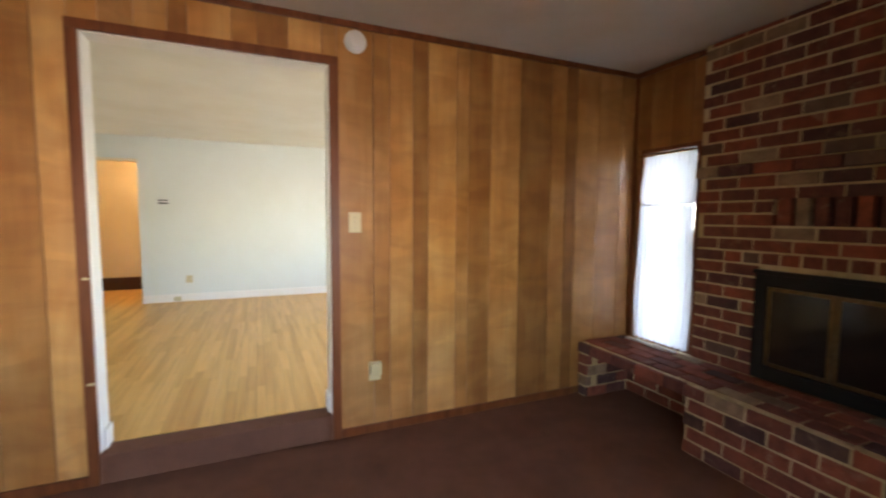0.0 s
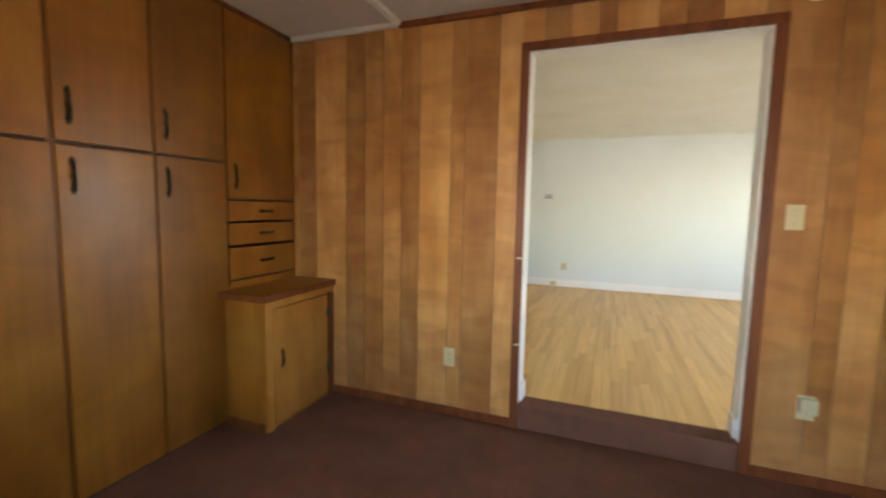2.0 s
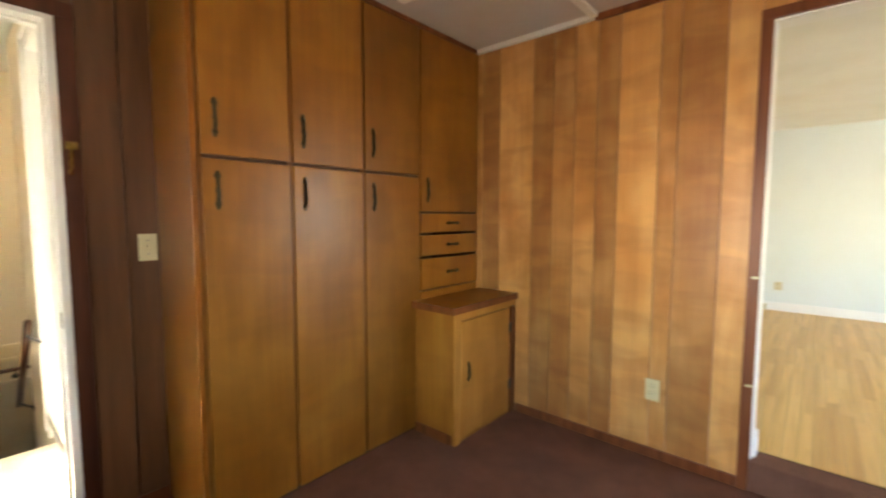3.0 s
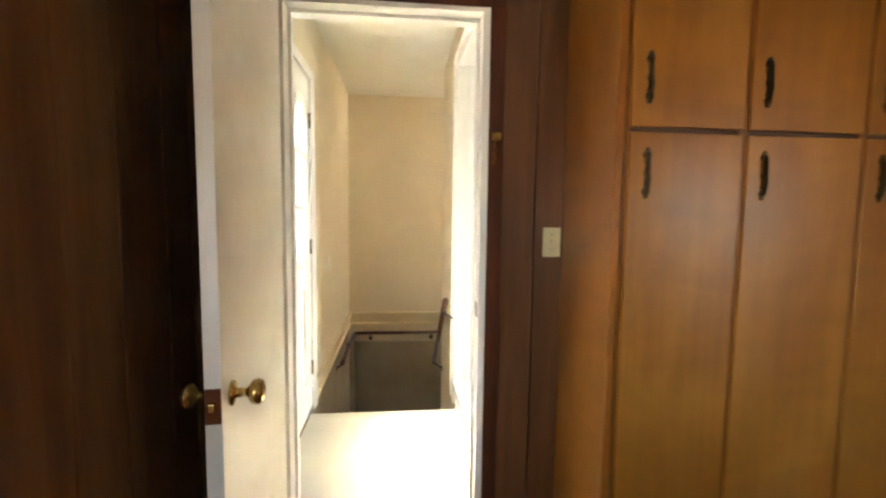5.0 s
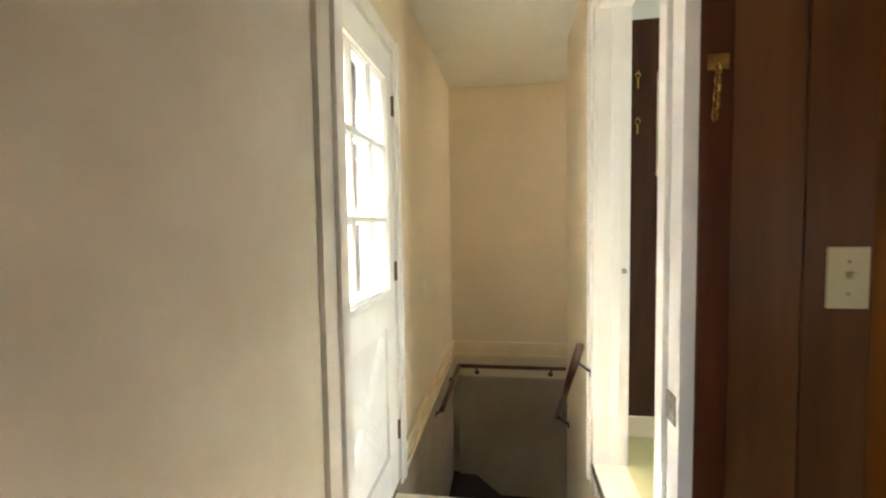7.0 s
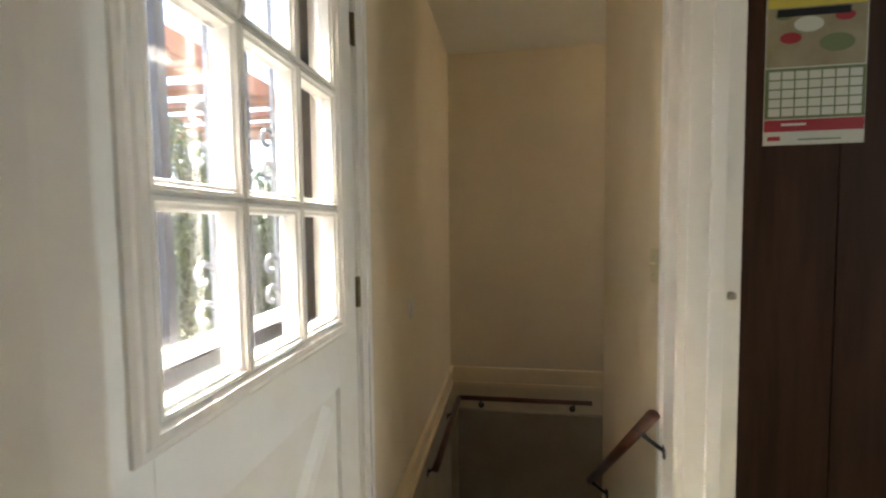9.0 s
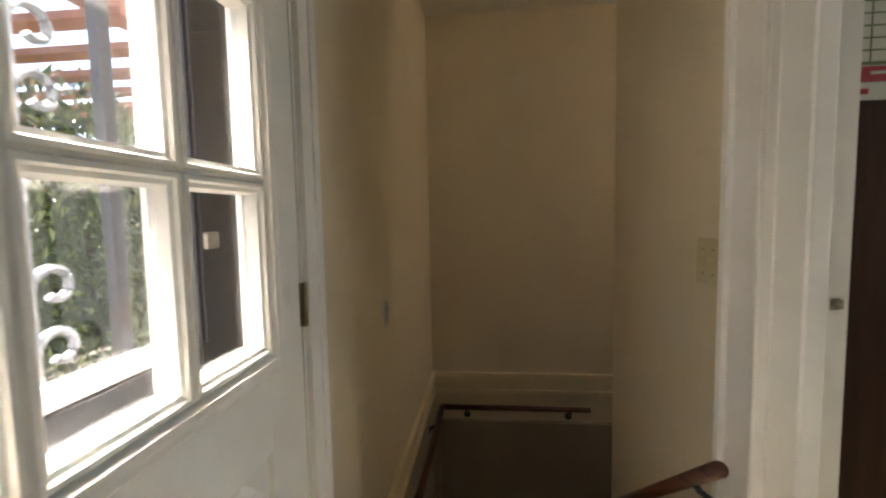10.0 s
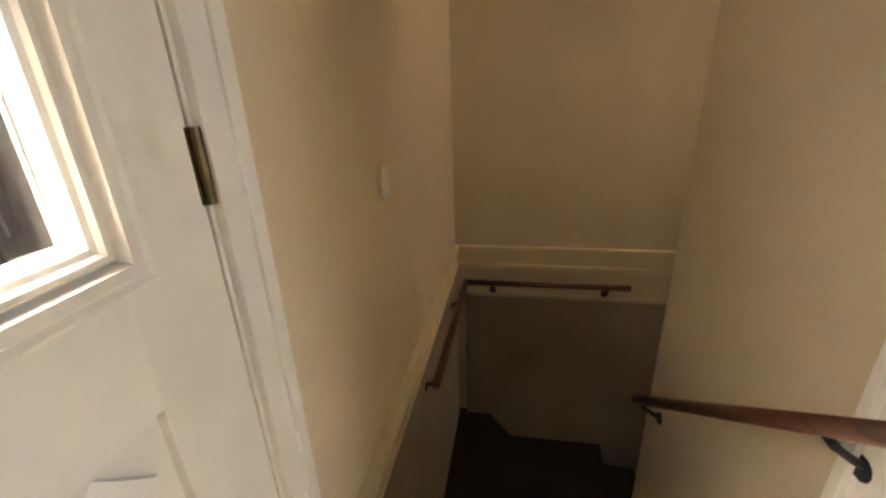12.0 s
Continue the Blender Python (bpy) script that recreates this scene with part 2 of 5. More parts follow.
def hazed_glass_material():
    """Clear glass with a thin bluish translucent haze mixed in for daylight glare."""
    m, nt, b = nodes_of("hazed_storm_glass")
    b.inputs["Transmission Weight"].default_value, b.inputs["Roughness"].default_value, b.inputs["IOR"].default_value = 1.0, 0.0, 1.45
    tr = node(nt, "ShaderNodeBsdfTranslucent")
    tr.inputs[0].default_value = (0.72, 0.79, 0.9, 1)
    n = node(nt, "ShaderNodeTexNoise", [("Vector", coords(nt, (6, 6, 1.2)))], Scale=3.0, Detail=5.0, Roughness=0.65)
    f = node(nt, "ShaderNodeMapRange", [(0, n.outputs[0])], i1=0.3, i2=0.7, i3=0.003, i4=0.011)
    ms = node(nt, "ShaderNodeMixShader", [(0, f.outputs[0]), (1, b.outputs[0]), (2, tr.outputs[0])])
    nt.links.new(ms.outputs[0], nt.nodes["Material Output"].inputs[0])
    return m


STORMGLASS = hazed_glass_material()
DARKGLASS = paint("smoked_fire_glass", (0.012, 0.010, 0.009), 0.12)


def curtain_material():
    m, nt, b = nodes_of("sheer_lace")
    n = node(nt, "ShaderNodeTexNoise", [("Vector", coords(nt))], Scale=180.0, Detail=2.0)
    nt.links.new(ramp(nt, n.outputs[0], [(0.3, (0.7, 0.7, 0.69)), (0.7, (0.85, 0.85, 0.84))]), b.inputs["Base Color"])
    tr = node(nt, "ShaderNodeBsdfTranslucent")
    tr.inputs[0].default_value = (0.5, 0.51, 0.53, 1)
    ms = node(nt, "ShaderNodeMixShader", [(1, b.outputs[0]), (2, tr.outputs[0])], Fac=0.75)
    nt.links.new(ms.outputs[0], nt.nodes["Material Output"].inputs[0])
    return m


LACE = curtain_material()


def leaf_material():
    m, nt, b = nodes_of("laurel_leaf")
    geo = node(nt, "ShaderNodeNewGeometry")
    nt.links.new(ramp(nt, geo.outputs["Random Per Island"], [(0.0, (0.03, 0.06, 0.018)), (0.6, (0.07, 0.12, 0.03)), (1.0, (0.13, 0.18, 0.05))]), b.inputs["Base Color"])
    b.inputs["Roughness"].default_value = 0.3
    return m


LEAF = leaf_material()
GROUND = paint("patio_concrete", (0.38, 0.365, 0.34), 0.85, 0.25, 40, 0.4)
SOIL = paint("bark_mulch", (0.10, 0.06, 0.04), 0.95, 0.4, 60, 0.6)
CEDAR = wood("cedar_beam", (0.16, 0.06, 0.03), (0.30, 0.12, 0.06), (0.40, 0.18, 0.09), 0.7, (2, 30, 30))

SUNBLOCK = paint("sun_block_paint", (0.55, 0.52, 0.47), 0.7, 0.15)


# ---- building helpers ----
def box_bm(*boxes, bevel=0.0):
    bm = bmesh.new()
    for x0, x1, y0, y1, z0, z1 in boxes:
        vs = [bm.verts.new((x, y, z)) for x in (x0, x1) for y in (y0, y1) for z in (z0, z1)]
        for q in ((0, 1, 3, 2), (4, 6, 7, 5), (0, 4, 5, 1), (2, 3, 7, 6), (0, 2, 6, 4), (1, 5, 7, 3)):
            bm.faces.new([vs[i] for i in q])
    bmesh.ops.recalc_face_normals(bm, faces=bm.faces)
    if bevel:
        bmesh.ops.bevel(bm, geom=list(bm.edges), offset=bevel, segments=2, affect="EDGES", profile=0.6)
    return bm


def link(name, bm, material, smooth=False):
    me = bpy.data.meshes.new(name)
    bm.to_mesh(me)
    bm.free()
    if smooth:
        for p in me.polygons:
            p.use_smooth = True
    me.materials.append(material)
    return new(name, me)


def part(name, bm, material, parent, label="", smooth=False):
    """One mesh, built in world places, under a thing (an Empty) or under a part."""
    o = link(name, bm, material, smooth)
    o.parent = parent
    if parent.type == "EMPTY":
        o.matrix_parent_inverse = Matrix.Translation(parent.location).inverted()
    if label:
        o["label"] = label
    return o


def thing(name, x, y, z, label, category, group="", kind=""):
    o = new(name)
    o.location = (x, y, z)
    o.empty_display_size = 0.1
    return tagged(o, label, category, group, kind)


def structure(name, bm, material, label, category):
    return tagged(link(name, bm, material), label, category, "", "structure")


def lathe(profile, axis="z", steps=20):
    """A turned solid from (radius, height) pairs round an axis."""
    bm = bmesh.new()
    rings = []
    for r, h in profile:
        ring = []
        for i in range(steps):
            a = 2 * math.pi * i / steps
            u, w = r * math.cos(a), r * math.sin(a)
            ring.append(bm.verts.new({"z": (u, w, h), "x": (h, u, w), "y": (u, h, w)}[axis]))
        rings.append(ring)
    for a, b in zip(rings, rings[1:]):
        for i in range(steps):
            bm.faces.new((a[i], a[(i + 1) % steps], b[(i + 1) % steps], b[i]))
    bm.faces.new(rings[0])
    bm.faces.new(rings[-1])
    bmesh.ops.recalc_face_normals(bm, faces=bm.faces)
    return bm


def tube(points, radius, steps=8, flat=1.0):
    """A round bar along a line of points."""
    bm = bmesh.new()
    pts = [Vector(p) for p in points]
    rings = []
    for i, p in enumerate(pts):
        d = (pts[min(i + 1, len(pts) - 1)] - pts[max(i - 1, 0)]).normalized()
        up = Vector((0, 0, 1)) if abs(d.z) < 0.9 else Vector((0, 1, 0))
        s = d.cross(up).normalized()
        u = s.cross(d).normalized()
        rings.append([bm.verts.new(p + (s * math.cos(a) + u * flat * math.sin(a)) * radius) for a in (2 * math.pi * k / steps for k in range(steps))])
    for a, b in zip(rings, rings[1:]):
        for k in range(steps):
            bm.faces.new((a[k], a[(k + 1) % steps], b[(k + 1) % steps], b[k]))
    bm.faces.new(rings[0])
    bm.faces.new(rings[-1])
    bmesh.ops.recalc_face_normals(bm, faces=bm.faces)
    return bm


def shifted(bm, m):
    bmesh.ops.transform(bm, matrix=m, verts=bm.verts)
    return bm


def joined(*bms):
    out = bmesh.new()
    for b in bms:
        me = bpy.data.meshes.new("scrap")
        b.to_mesh(me)
        out.from_mesh(me)
        bpy.data.meshes.remove(me)
        b.free()
    return out


# ---- key places ----
WN, WE, WP, WS = 3.0, 3.41, -1.95, -0.03       # den: north, east, partition and south wall faces
CEIL, LRZ, LRC, LRY = 2.37, 0.15, 2.285, 7.1   # den ceiling; living room floor, ceiling and far wall
HL, HR, HE, HC = 0.03, 0.95, -4.965, 2.47       # hall: its two side walls, end wall and ceiling
STAIR, NEWEL, KZ = -2.91, -4.07, 0.15          # stair head, end of the side wall, kitchen floor


# ---- den: structure ----
structure("floor_den", box_bm((WP - 0.06, WE + 0.15, WS - 0.12, WN, -0.12, 0.0)), CARPET, "worn dark brown carpet on the den floor", "carpet")
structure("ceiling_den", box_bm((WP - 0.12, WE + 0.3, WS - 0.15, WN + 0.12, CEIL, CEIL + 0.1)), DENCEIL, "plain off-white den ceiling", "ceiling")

OX0, OX1, OZ = 0.04, 1.135, 2.122              # opening to the living room
wall_north = structure("wall_north", box_bm((WP - 0.12, OX0 - 0.012, WN + 0.012, WN + 0.12, -0.1, CEIL + 0.1), (OX1 + 0.012, WE + 0.3, WN + 0.012, WN + 0.12, -0.1, CEIL + 0.1), (OX0 - 0.012, OX1 + 0.012, WN + 0.012, WN + 0.12, OZ + 0.012, CEIL + 0.1)), SEAM, "birch plank panelling with random-width grooves", "wall")


def planks(wall, seams, tones, z0, z1, place, material, lift=0.012):
    """Upright boards between seams, each with its own tone; place(u0, u1, z0, z1, depth) gives the box."""
    for (u0, u1), v in zip(zip(seams, seams[1:]), tones):
        bm = box_bm(place(u0 + 0.0012, u1 - 0.0012, z0, z1, lift))
        bmesh.ops.bevel(bm, geom=list(bm.edges), offset=0.0015, segments=1, affect="EDGES")
        o = part("plank", bm, material, wall)
        k = 0.33 + 0.93 * v
        o.color = (k, k * (0.83 + 0.21 * v), k * (0.72 + 0.36 * v), 1)


def on_north(u0, u1, z0, z1, d):
    return (u0, u1, WN, WN + d, z0, z1)


planks(wall_north, [-1.95, -1.74, -1.502, -1.364, -1.125, -0.988, -0.854, -0.726, -0.608, -0.407, -0.319, -0.126, 0.0], [0.4, 0.5, 0.3, 0.72, 0.28, 0.4, 0.6, 0.36, 0.85, 0.66, 0.5, 0.86], 0.05, CEIL, on_north, PANEL)
planks(wall_north, [0.0, 0.115, 0.25, 0.385, 0.47, 0.66, 0.78, 0.93, 1.10, 1.18], [0.8, 0.35, 0.6, 0.35, 0.75, 0.6, 0.4, 0.8, 0.55], OZ + 0.044, CEIL, on_north, PANEL)
planks(wall_north, [1.18, 1.383, 1.482, 1.626, 1.724, 1.914, 2.001, 2.161, 2.381, 2.633, 2.759, 2.853, 3.05, 3.264, 3.41], [0.5, 0.46, 0.74, 0.34, 0.86, 0.58, 0.42, 0.8, 0.22, 0.5, 0.2, 0.6, 0.5, 0.35], 0.05, CEIL, on_north, PANEL)

# casing, jamb, step
casing = thing("doorway_casing", 0.6, WN, 0, "dark walnut casing round the living room opening", "door casing", "", "structure")
part("casing_side", box_bm((OX0 - 0.046, OX0, WN - 0.016, WN + 0.004, 0.0, OZ), bevel=0.003), TRIM, casing)
part("casing_side", box_bm((OX1, OX1 + 0.05, WN - 0.016, WN + 0.004, 0.0, OZ), bevel=0.003), TRIM, casing)
part("casing_head", box_bm((OX0 - 0.046, OX1 + 0.05, WN - 0.016, WN + 0.004, OZ, OZ + 0.046), bevel=0.003), TRIM, casing)
for z in (1.0, 0.5):
    part("bare_mortise", box_bm((OX0 - 0.03, OX0 - 0.002, WN - 0.0175, WN - 0.0155, z - 0.004, z + 0.006)), IVORY, casing, "pale bare wood notch")
jamb = thing("doorway_jamb", 0.6, WN + 0.06, 0, "white painted jamb lining the living room opening", "door jamb", "", "structure")
part("jamb_side", box_bm((OX0 - 0.012, OX0 + 0.006, WN + 0.004, WN + 0.13, LRZ, OZ)), WHITE, jamb)
part("jamb_side", box_bm((OX1 - 0.006, OX1 + 0.012, WN + 0.004, WN + 0.13, LRZ, OZ)), WHITE, jamb)
part("jamb_head", box_bm((OX0 - 0.012, OX1 + 0.012, WN + 0.004, WN + 0.13, OZ - 0.006, OZ + 0.012)), WHITE, jamb)
part("plinth_block", box_bm((OX0 + 0.006, OX0 + 0.02, WN + 0.035, WN + 0.135, LRZ, LRZ + 0.1), bevel=0.003), WHITE, jamb)
part("plinth_block", box_bm((OX1 - 0.02, OX1 - 0.006, WN + 0.035, WN + 0.135, LRZ, LRZ + 0.1), bevel=0.003), WHITE, jamb)
structure("step", box_bm((OX0, OX1, WN - 0.012, WN + 0.118, 0.0, LRZ - 0.004), bevel=0.012), CARPET, "carpeted step up to the living room", "step")
for x0, x1 in ((-1.2, OX0 - 0.046), (OX1 + 0.05, 2.87)):
    structure("baseboard", box_bm((x0, x1, WN - 0.012, WN + 0.002, 0.0, 0.052), bevel=0.003), TRIM, "low dark walnut baseboard", "baseboard")
structure("trim", box_bm((-0.745, WE, WN - 0.02, WN, CEIL - 0.035, CEIL), bevel=0.004), TRIM, "dark walnut ceiling trim", "trim")
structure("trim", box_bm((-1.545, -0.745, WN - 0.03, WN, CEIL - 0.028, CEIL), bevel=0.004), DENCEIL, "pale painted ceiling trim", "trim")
# battens get a paler colour in place of their lit edges
structure("trim", box_bm((-0.765, -0.725, 0.4, WN - 0.03, CEIL - 0.024, CEIL), bevel=0.003), CEILPAINT, "ceiling batten, paler to paint its lit edge", "trim")
structure("trim", box_bm((-1.42, -0.765, 2.16, 2.2, CEIL - 0.024, CEIL), bevel=0.003), CEILPAINT, "ceiling batten, paler to paint its lit edge", "trim")

# east wall with the narrow window
WY0, WY1, WZ0, WZ1 = 2.485, 2.905, 0.40, 1.77
wall_east = structure("wall_east", box_bm((WE + 0.012, WE + 0.15, WS - 0.15, WY0, -0.1, CEIL), (WE + 0.012, WE + 0.15, WY1, WN + 0.012, -0.1, CEIL), (WE + 0.012, WE + 0.15, WY0, WY1, -0.1, WZ0), (WE + 0.012, WE + 0.15, WY0, WY1, WZ1, CEIL)), SEAM, "birch panelling round the narrow window", "wall")


def on_east(u0, u1, z0, z1, d):
    return (WE, WE + d, u0, u1, z0, z1)


planks(wall_east, [2.41, 2.53, 2.70, 2.86, 3.0], [0.42, 0.3, 0.38, 0.3], WZ1 + 0.03, CEIL - 0.03, on_east, PANEL)
planks(wall_east, [WY1 + 0.02, 3.0], [0.3], 0.38, WZ1 + 0.03, on_east, PANEL)
structure("trim", box_bm((WE - 0.02, WE, 2.43, WN - 0.02, CEIL - 0.035, CEIL), bevel=0.004), TRIM, "dark walnut ceiling trim", "trim")
structure("trim", box_bm((WE - 0.022, WE, WN - 0.022, WN, 0.4, CEIL - 0.035), bevel=0.004), TRIM, "dark walnut corner trim", "trim")
window = thing("window_1", WE, 2.715, WZ0, "narrow dark-framed window behind a lace curtain", "window", "", "structure")
part("window_frame", box_bm((WE - 0.012, WE + 0.1, WY0 - 0.03, WY0, WZ0, WZ1), (WE - 0.012, WE + 0.1, WY1, WY1 + 0.025, WZ0, WZ1), (WE - 0.012, WE + 0.1, WY0 - 0.03, WY1 + 0.025, WZ1, WZ1 + 0.03), bevel=0.003), TRIM, window)
part("sash", box_bm((WE + 0.08, WE + 0.11, WY0, WY0 + 0.03, WZ0, WZ1), (WE + 0.08, WE + 0.11, WY1 - 0.03, WY1, WZ0, WZ1), (WE + 0.08, WE + 0.11, WY0 + 0.03, WY1 - 0.03, WZ1 - 0.03, WZ1), (WE + 0.08, WE + 0.11, WY0 + 0.03, WY1 - 0.03, WZ0, WZ0 + 0.03), (WE + 0.08, WE + 0.11, WY0 + 0.03, WY1 - 0.03, 1.06, 1.09)), WHITE, window)
pane = part("pane", box_bm((WE + 0.093, WE + 0.097, WY0 + 0.03, WY1 - 0.03, WZ0 + 0.03, WZ1 - 0.03)), GLASS, window)
pane.visible_shadow = False


def curtain_panel(z0, z1, y0, y1, x, depth, waves):
    bm = bmesh.new()
    cols, rows_ = 48, 14
    grid = []
    for j in range(rows_ + 1):
        w = j / rows_
        row = []
        for i in range(cols + 1):
            u = i / cols
            y = y0 + (y1 - y0) * (0.5 + (u - 0.5) * (1.0 + 0.05 * math.sin(5 * w)))
            row.append(bm.verts.new((x + depth * math.sin(waves * 2 * math.pi * u + 0.7 * math.sin(3 * w)) - 0.012 * (1 - w) ** 2, y, z0 + (z1 - z0) * w + 0.006 * math.sin(waves * 6.283 * u) * (1 - w))))
        grid.append(row)
    for a, b in zip(grid, grid[1:]):
        for i in range(cols):
            bm.faces.new((a[i], a[i + 1], b[i + 1], b[i]))
    return bm


curtain = thing("curtain", WE - 0.02, 2.715, WZ0, "sheer white lace curtain hung in two tiers over the window", "curtain")
part("lower_tier", curtain_panel(WZ0 + 0.01, 1.39, WY0 - 0.02, WY1 + 0.01, WE - 0.03, 0.006, 9), LACE, curtain, "", True)
part("upper_tier", curtain_panel(1.39, WZ1 - 0.03, WY0 - 0.018, WY1 - 0.01, WE - 0.025, 0.005, 11), LACE, curtain, "", True)
part("curtain_rod", tube([(WE - 0.03, WY0 - 0.01, WZ1 - 0.02), (WE - 0.03, WY1 + 0.02, WZ1 - 0.02)], 0.006), BRASS, curtain)
part("curtain_rod", tube([(WE - 0.03, WY0 + 0.06, 1.397), (WE - 0.03, WY1 + 0.02, 1.397)], 0.004), OLDBRASS, curtain)

cloth = thing("cloth_strip", 3.34, 2.72, 0.39, "rumpled pale cloth strip lying on the brick bench", "cloth")
crng = random.Random(3)
for dx, r in ((0.0, 0.011), (0.022, 0.009)):
    pts = [(3.31 + dx + 0.006 * math.sin(7 * i + dx * 90), 2.92 - i * 0.036, 0.385 + r + crng.uniform(-0.001, 0.003)) for i in range(12)]
    part("fold", tube(pts, r, 8, 0.8), WHITEPLASTIC, cloth, "", True)

# south wall, with an unseen window opening added to light the den
SX0, SX1, SZ0, SZ1 = -0.3, 1.5, 0.75, 1.55
wall_south = structure("wall_south", box_bm((WP, SX0, WS - 0.15, WS - 0.012, -0.1, CEIL), (SX1, WE + 0.012, WS - 0.15, WS - 0.012, -0.1, CEIL), (SX0, SX1, WS - 0.15, WS - 0.012, -0.1, SZ0), (SX0, SX1, WS - 0.15, WS - 0.012, SZ1, CEIL)), GROOVE, "dark wood plank panelling with black grooves", "wall")
SOUTH = [-1.95, -1.79, -1.64, -1.5, -1.31, -1.15, -0.99, -0.86, -0.66, -0.5, -0.3]


def on_south(u0, u1, z0, z1, d):
    return (u0, u1, WS - d, WS, z0, z1)


# tones lifted well above the other dark planks, making up for weak light here
planks(wall_south, SOUTH, [1.1, 1.5, 1.3, 1.5, 1.9, 1.6, 1.9, 2.2, 1.6, 1.7], 0.0, CEIL, on_south, DARKPANEL)
planks(wall_south, [1.5, 1.63, 1.8, 1.94, 2.1, 2.3, 2.45, 2.6, 2.8, 2.95, 3.1, 3.26, 3.41], [0.5, 0.4, 0.6, 0.5, 0.4, 0.5, 0.6, 0.5, 0.4, 0.6, 0.5, 0.5], 0.0, CEIL, on_south, DARKPANEL)

# partition with the door to the stair hall
DY0, DY1, DZ = 0.165, 0.884, 1.99
wall_west = structure("wall_west", box_bm((WP - 0.12, WP - 0.012, WS - 0.15, DY0 - 0.015, -0.1, HC), (WP - 0.12, WP - 0.012, DY1 + 0.015, WN + 0.012, -0.1, HC), (WP - 0.12, WP - 0.012, DY0 - 0.015, DY1 + 0.015, DZ + 0.015, HC)), HALLPAINT, "red-brown plank panelling beside the hall door", "wall")


def on_west(u0, u1, z0, z1, d):
    return (WP - d, WP, u0, u1, z0, z1)


planks(wall_west, [0.969, 1.102, 1.24], [0.76, 0.58], 0.05, CEIL, on_west, DARKPANEL)
planks(wall_west, [WS, DY0 - 0.06], [0.5], 0.0, CEIL, on_west, DARKPANEL)
planks(wall_west, [DY0 - 0.06, 0.3, 0.5, 0.7, 0.969], [0.6, 0.8, 0.5, 0.7], DZ + 0.06, CEIL, on_west, DARKPANEL)
part("groove_backing", box_bm((WP - 0.012, WP - 0.008, 0.96, 1.24, 0.0, CEIL)), GROOVE, wall_west, "dark backing in the grooves")
part("groove_backing", box_bm((WP - 0.012, WP - 0.008, WS, DY0 - 0.05, 0.0, CEIL)), GROOVE, wall_west, "dark backing in the grooves")
casing2 = thing("hall_door_casing", WP, 0.52, 0, "dark walnut casing round the stair hall door", "door casing", "", "structure")
part("casing_side", box_bm((WP - 0.004, WP + 0.016, DY1 + 0.027, DY1 + 0.085, 0.0, DZ + 0.018), bevel=0.003), DARKTRIM, casing2)
part("casing_side", box_bm((WP - 0.004, WP + 0.016, DY0 - 0.076, DY0 - 0.018, 0.0, DZ + 0.018), bevel=0.003), DARKTRIM, casing2)
part("casing_head", box_bm((WP - 0.004, WP + 0.016, DY0 - 0.076, DY1 + 0.085, DZ + 0.018, DZ + 0.076), bevel=0.003), DARKTRIM, casing2)
jamb2 = thing("hall_door_jamb", WP - 0.06, 0.52, 0, "white painted door jamb with stop and hall-side casing", "door jamb", "", "structure")
part("jamb_side", box_bm((WP - 0.125, WP + 0.014, DY1, DY1 + 0.027, 0.0, DZ)), WHITE, jamb2)
part("jamb_side", box_bm((WP - 0.125, WP + 0.023, DY0 - 0.018, DY0, 0.0, DZ)), WHITE, jamb2)
part("jamb_head", box_bm((WP - 0.125, WP + 0.014, DY0 - 0.018, DY1 + 0.027, DZ, DZ + 0.018)), WHITE, jamb2)
part("stop", box_bm((WP - 0.08, WP - 0.045, DY1 - 0.012, DY1, 0.0, DZ - 0.012), bevel=0.002), WHITE, jamb2)
part("stop", box_bm((WP - 0.08, WP - 0.045, DY0, DY0 + 0.012, 0.0, DZ - 0.012), bevel=0.002), WHITE, jamb2)
part("stop", box_bm((WP - 0.08, WP - 0.045, DY0, DY1, DZ - 0.012, DZ), bevel=0.002), WHITE, jamb2)
part("hall_casing", box_bm((WP - 0.136, WP - 0.12, DY1 + 0.005, DY1 + 0.064, 0.0, DZ + 0.06), bevel=0.003), WHITE, jamb2)
part("hall_casing", box_bm((WP - 0.136, WP - 0.12, HL + 0.002, DY0 - 0.005, 0.0, DZ + 0.06), bevel=0.003), WHITE, jamb2)
part("hall_casing", box_bm((WP - 0.136, WP - 0.12, DY0 - 0.005, DY1 + 0.005, DZ + 0.005, DZ + 0.06), bevel=0.003), WHITE, jamb2)
part("strike_plate", box_bm((WP - 0.045, WP + 0.0, DY1 - 0.003, DY1 + 0.001, 0.84, 0.9), bevel=0.001), STEEL, jamb2, "worn steel strike plate")
structure("baseboard", box_bm((WP, WP + 0.012, DY1 + 0.085, 1.215, 0.0, 0.052), bevel=0.003), TRIM, "low dark walnut baseboard", "baseboard")

# ---- cabinets ----
CX = -1.545
SEAMS = [1.24, 1.615, 2.015, 2.428, 2.995]


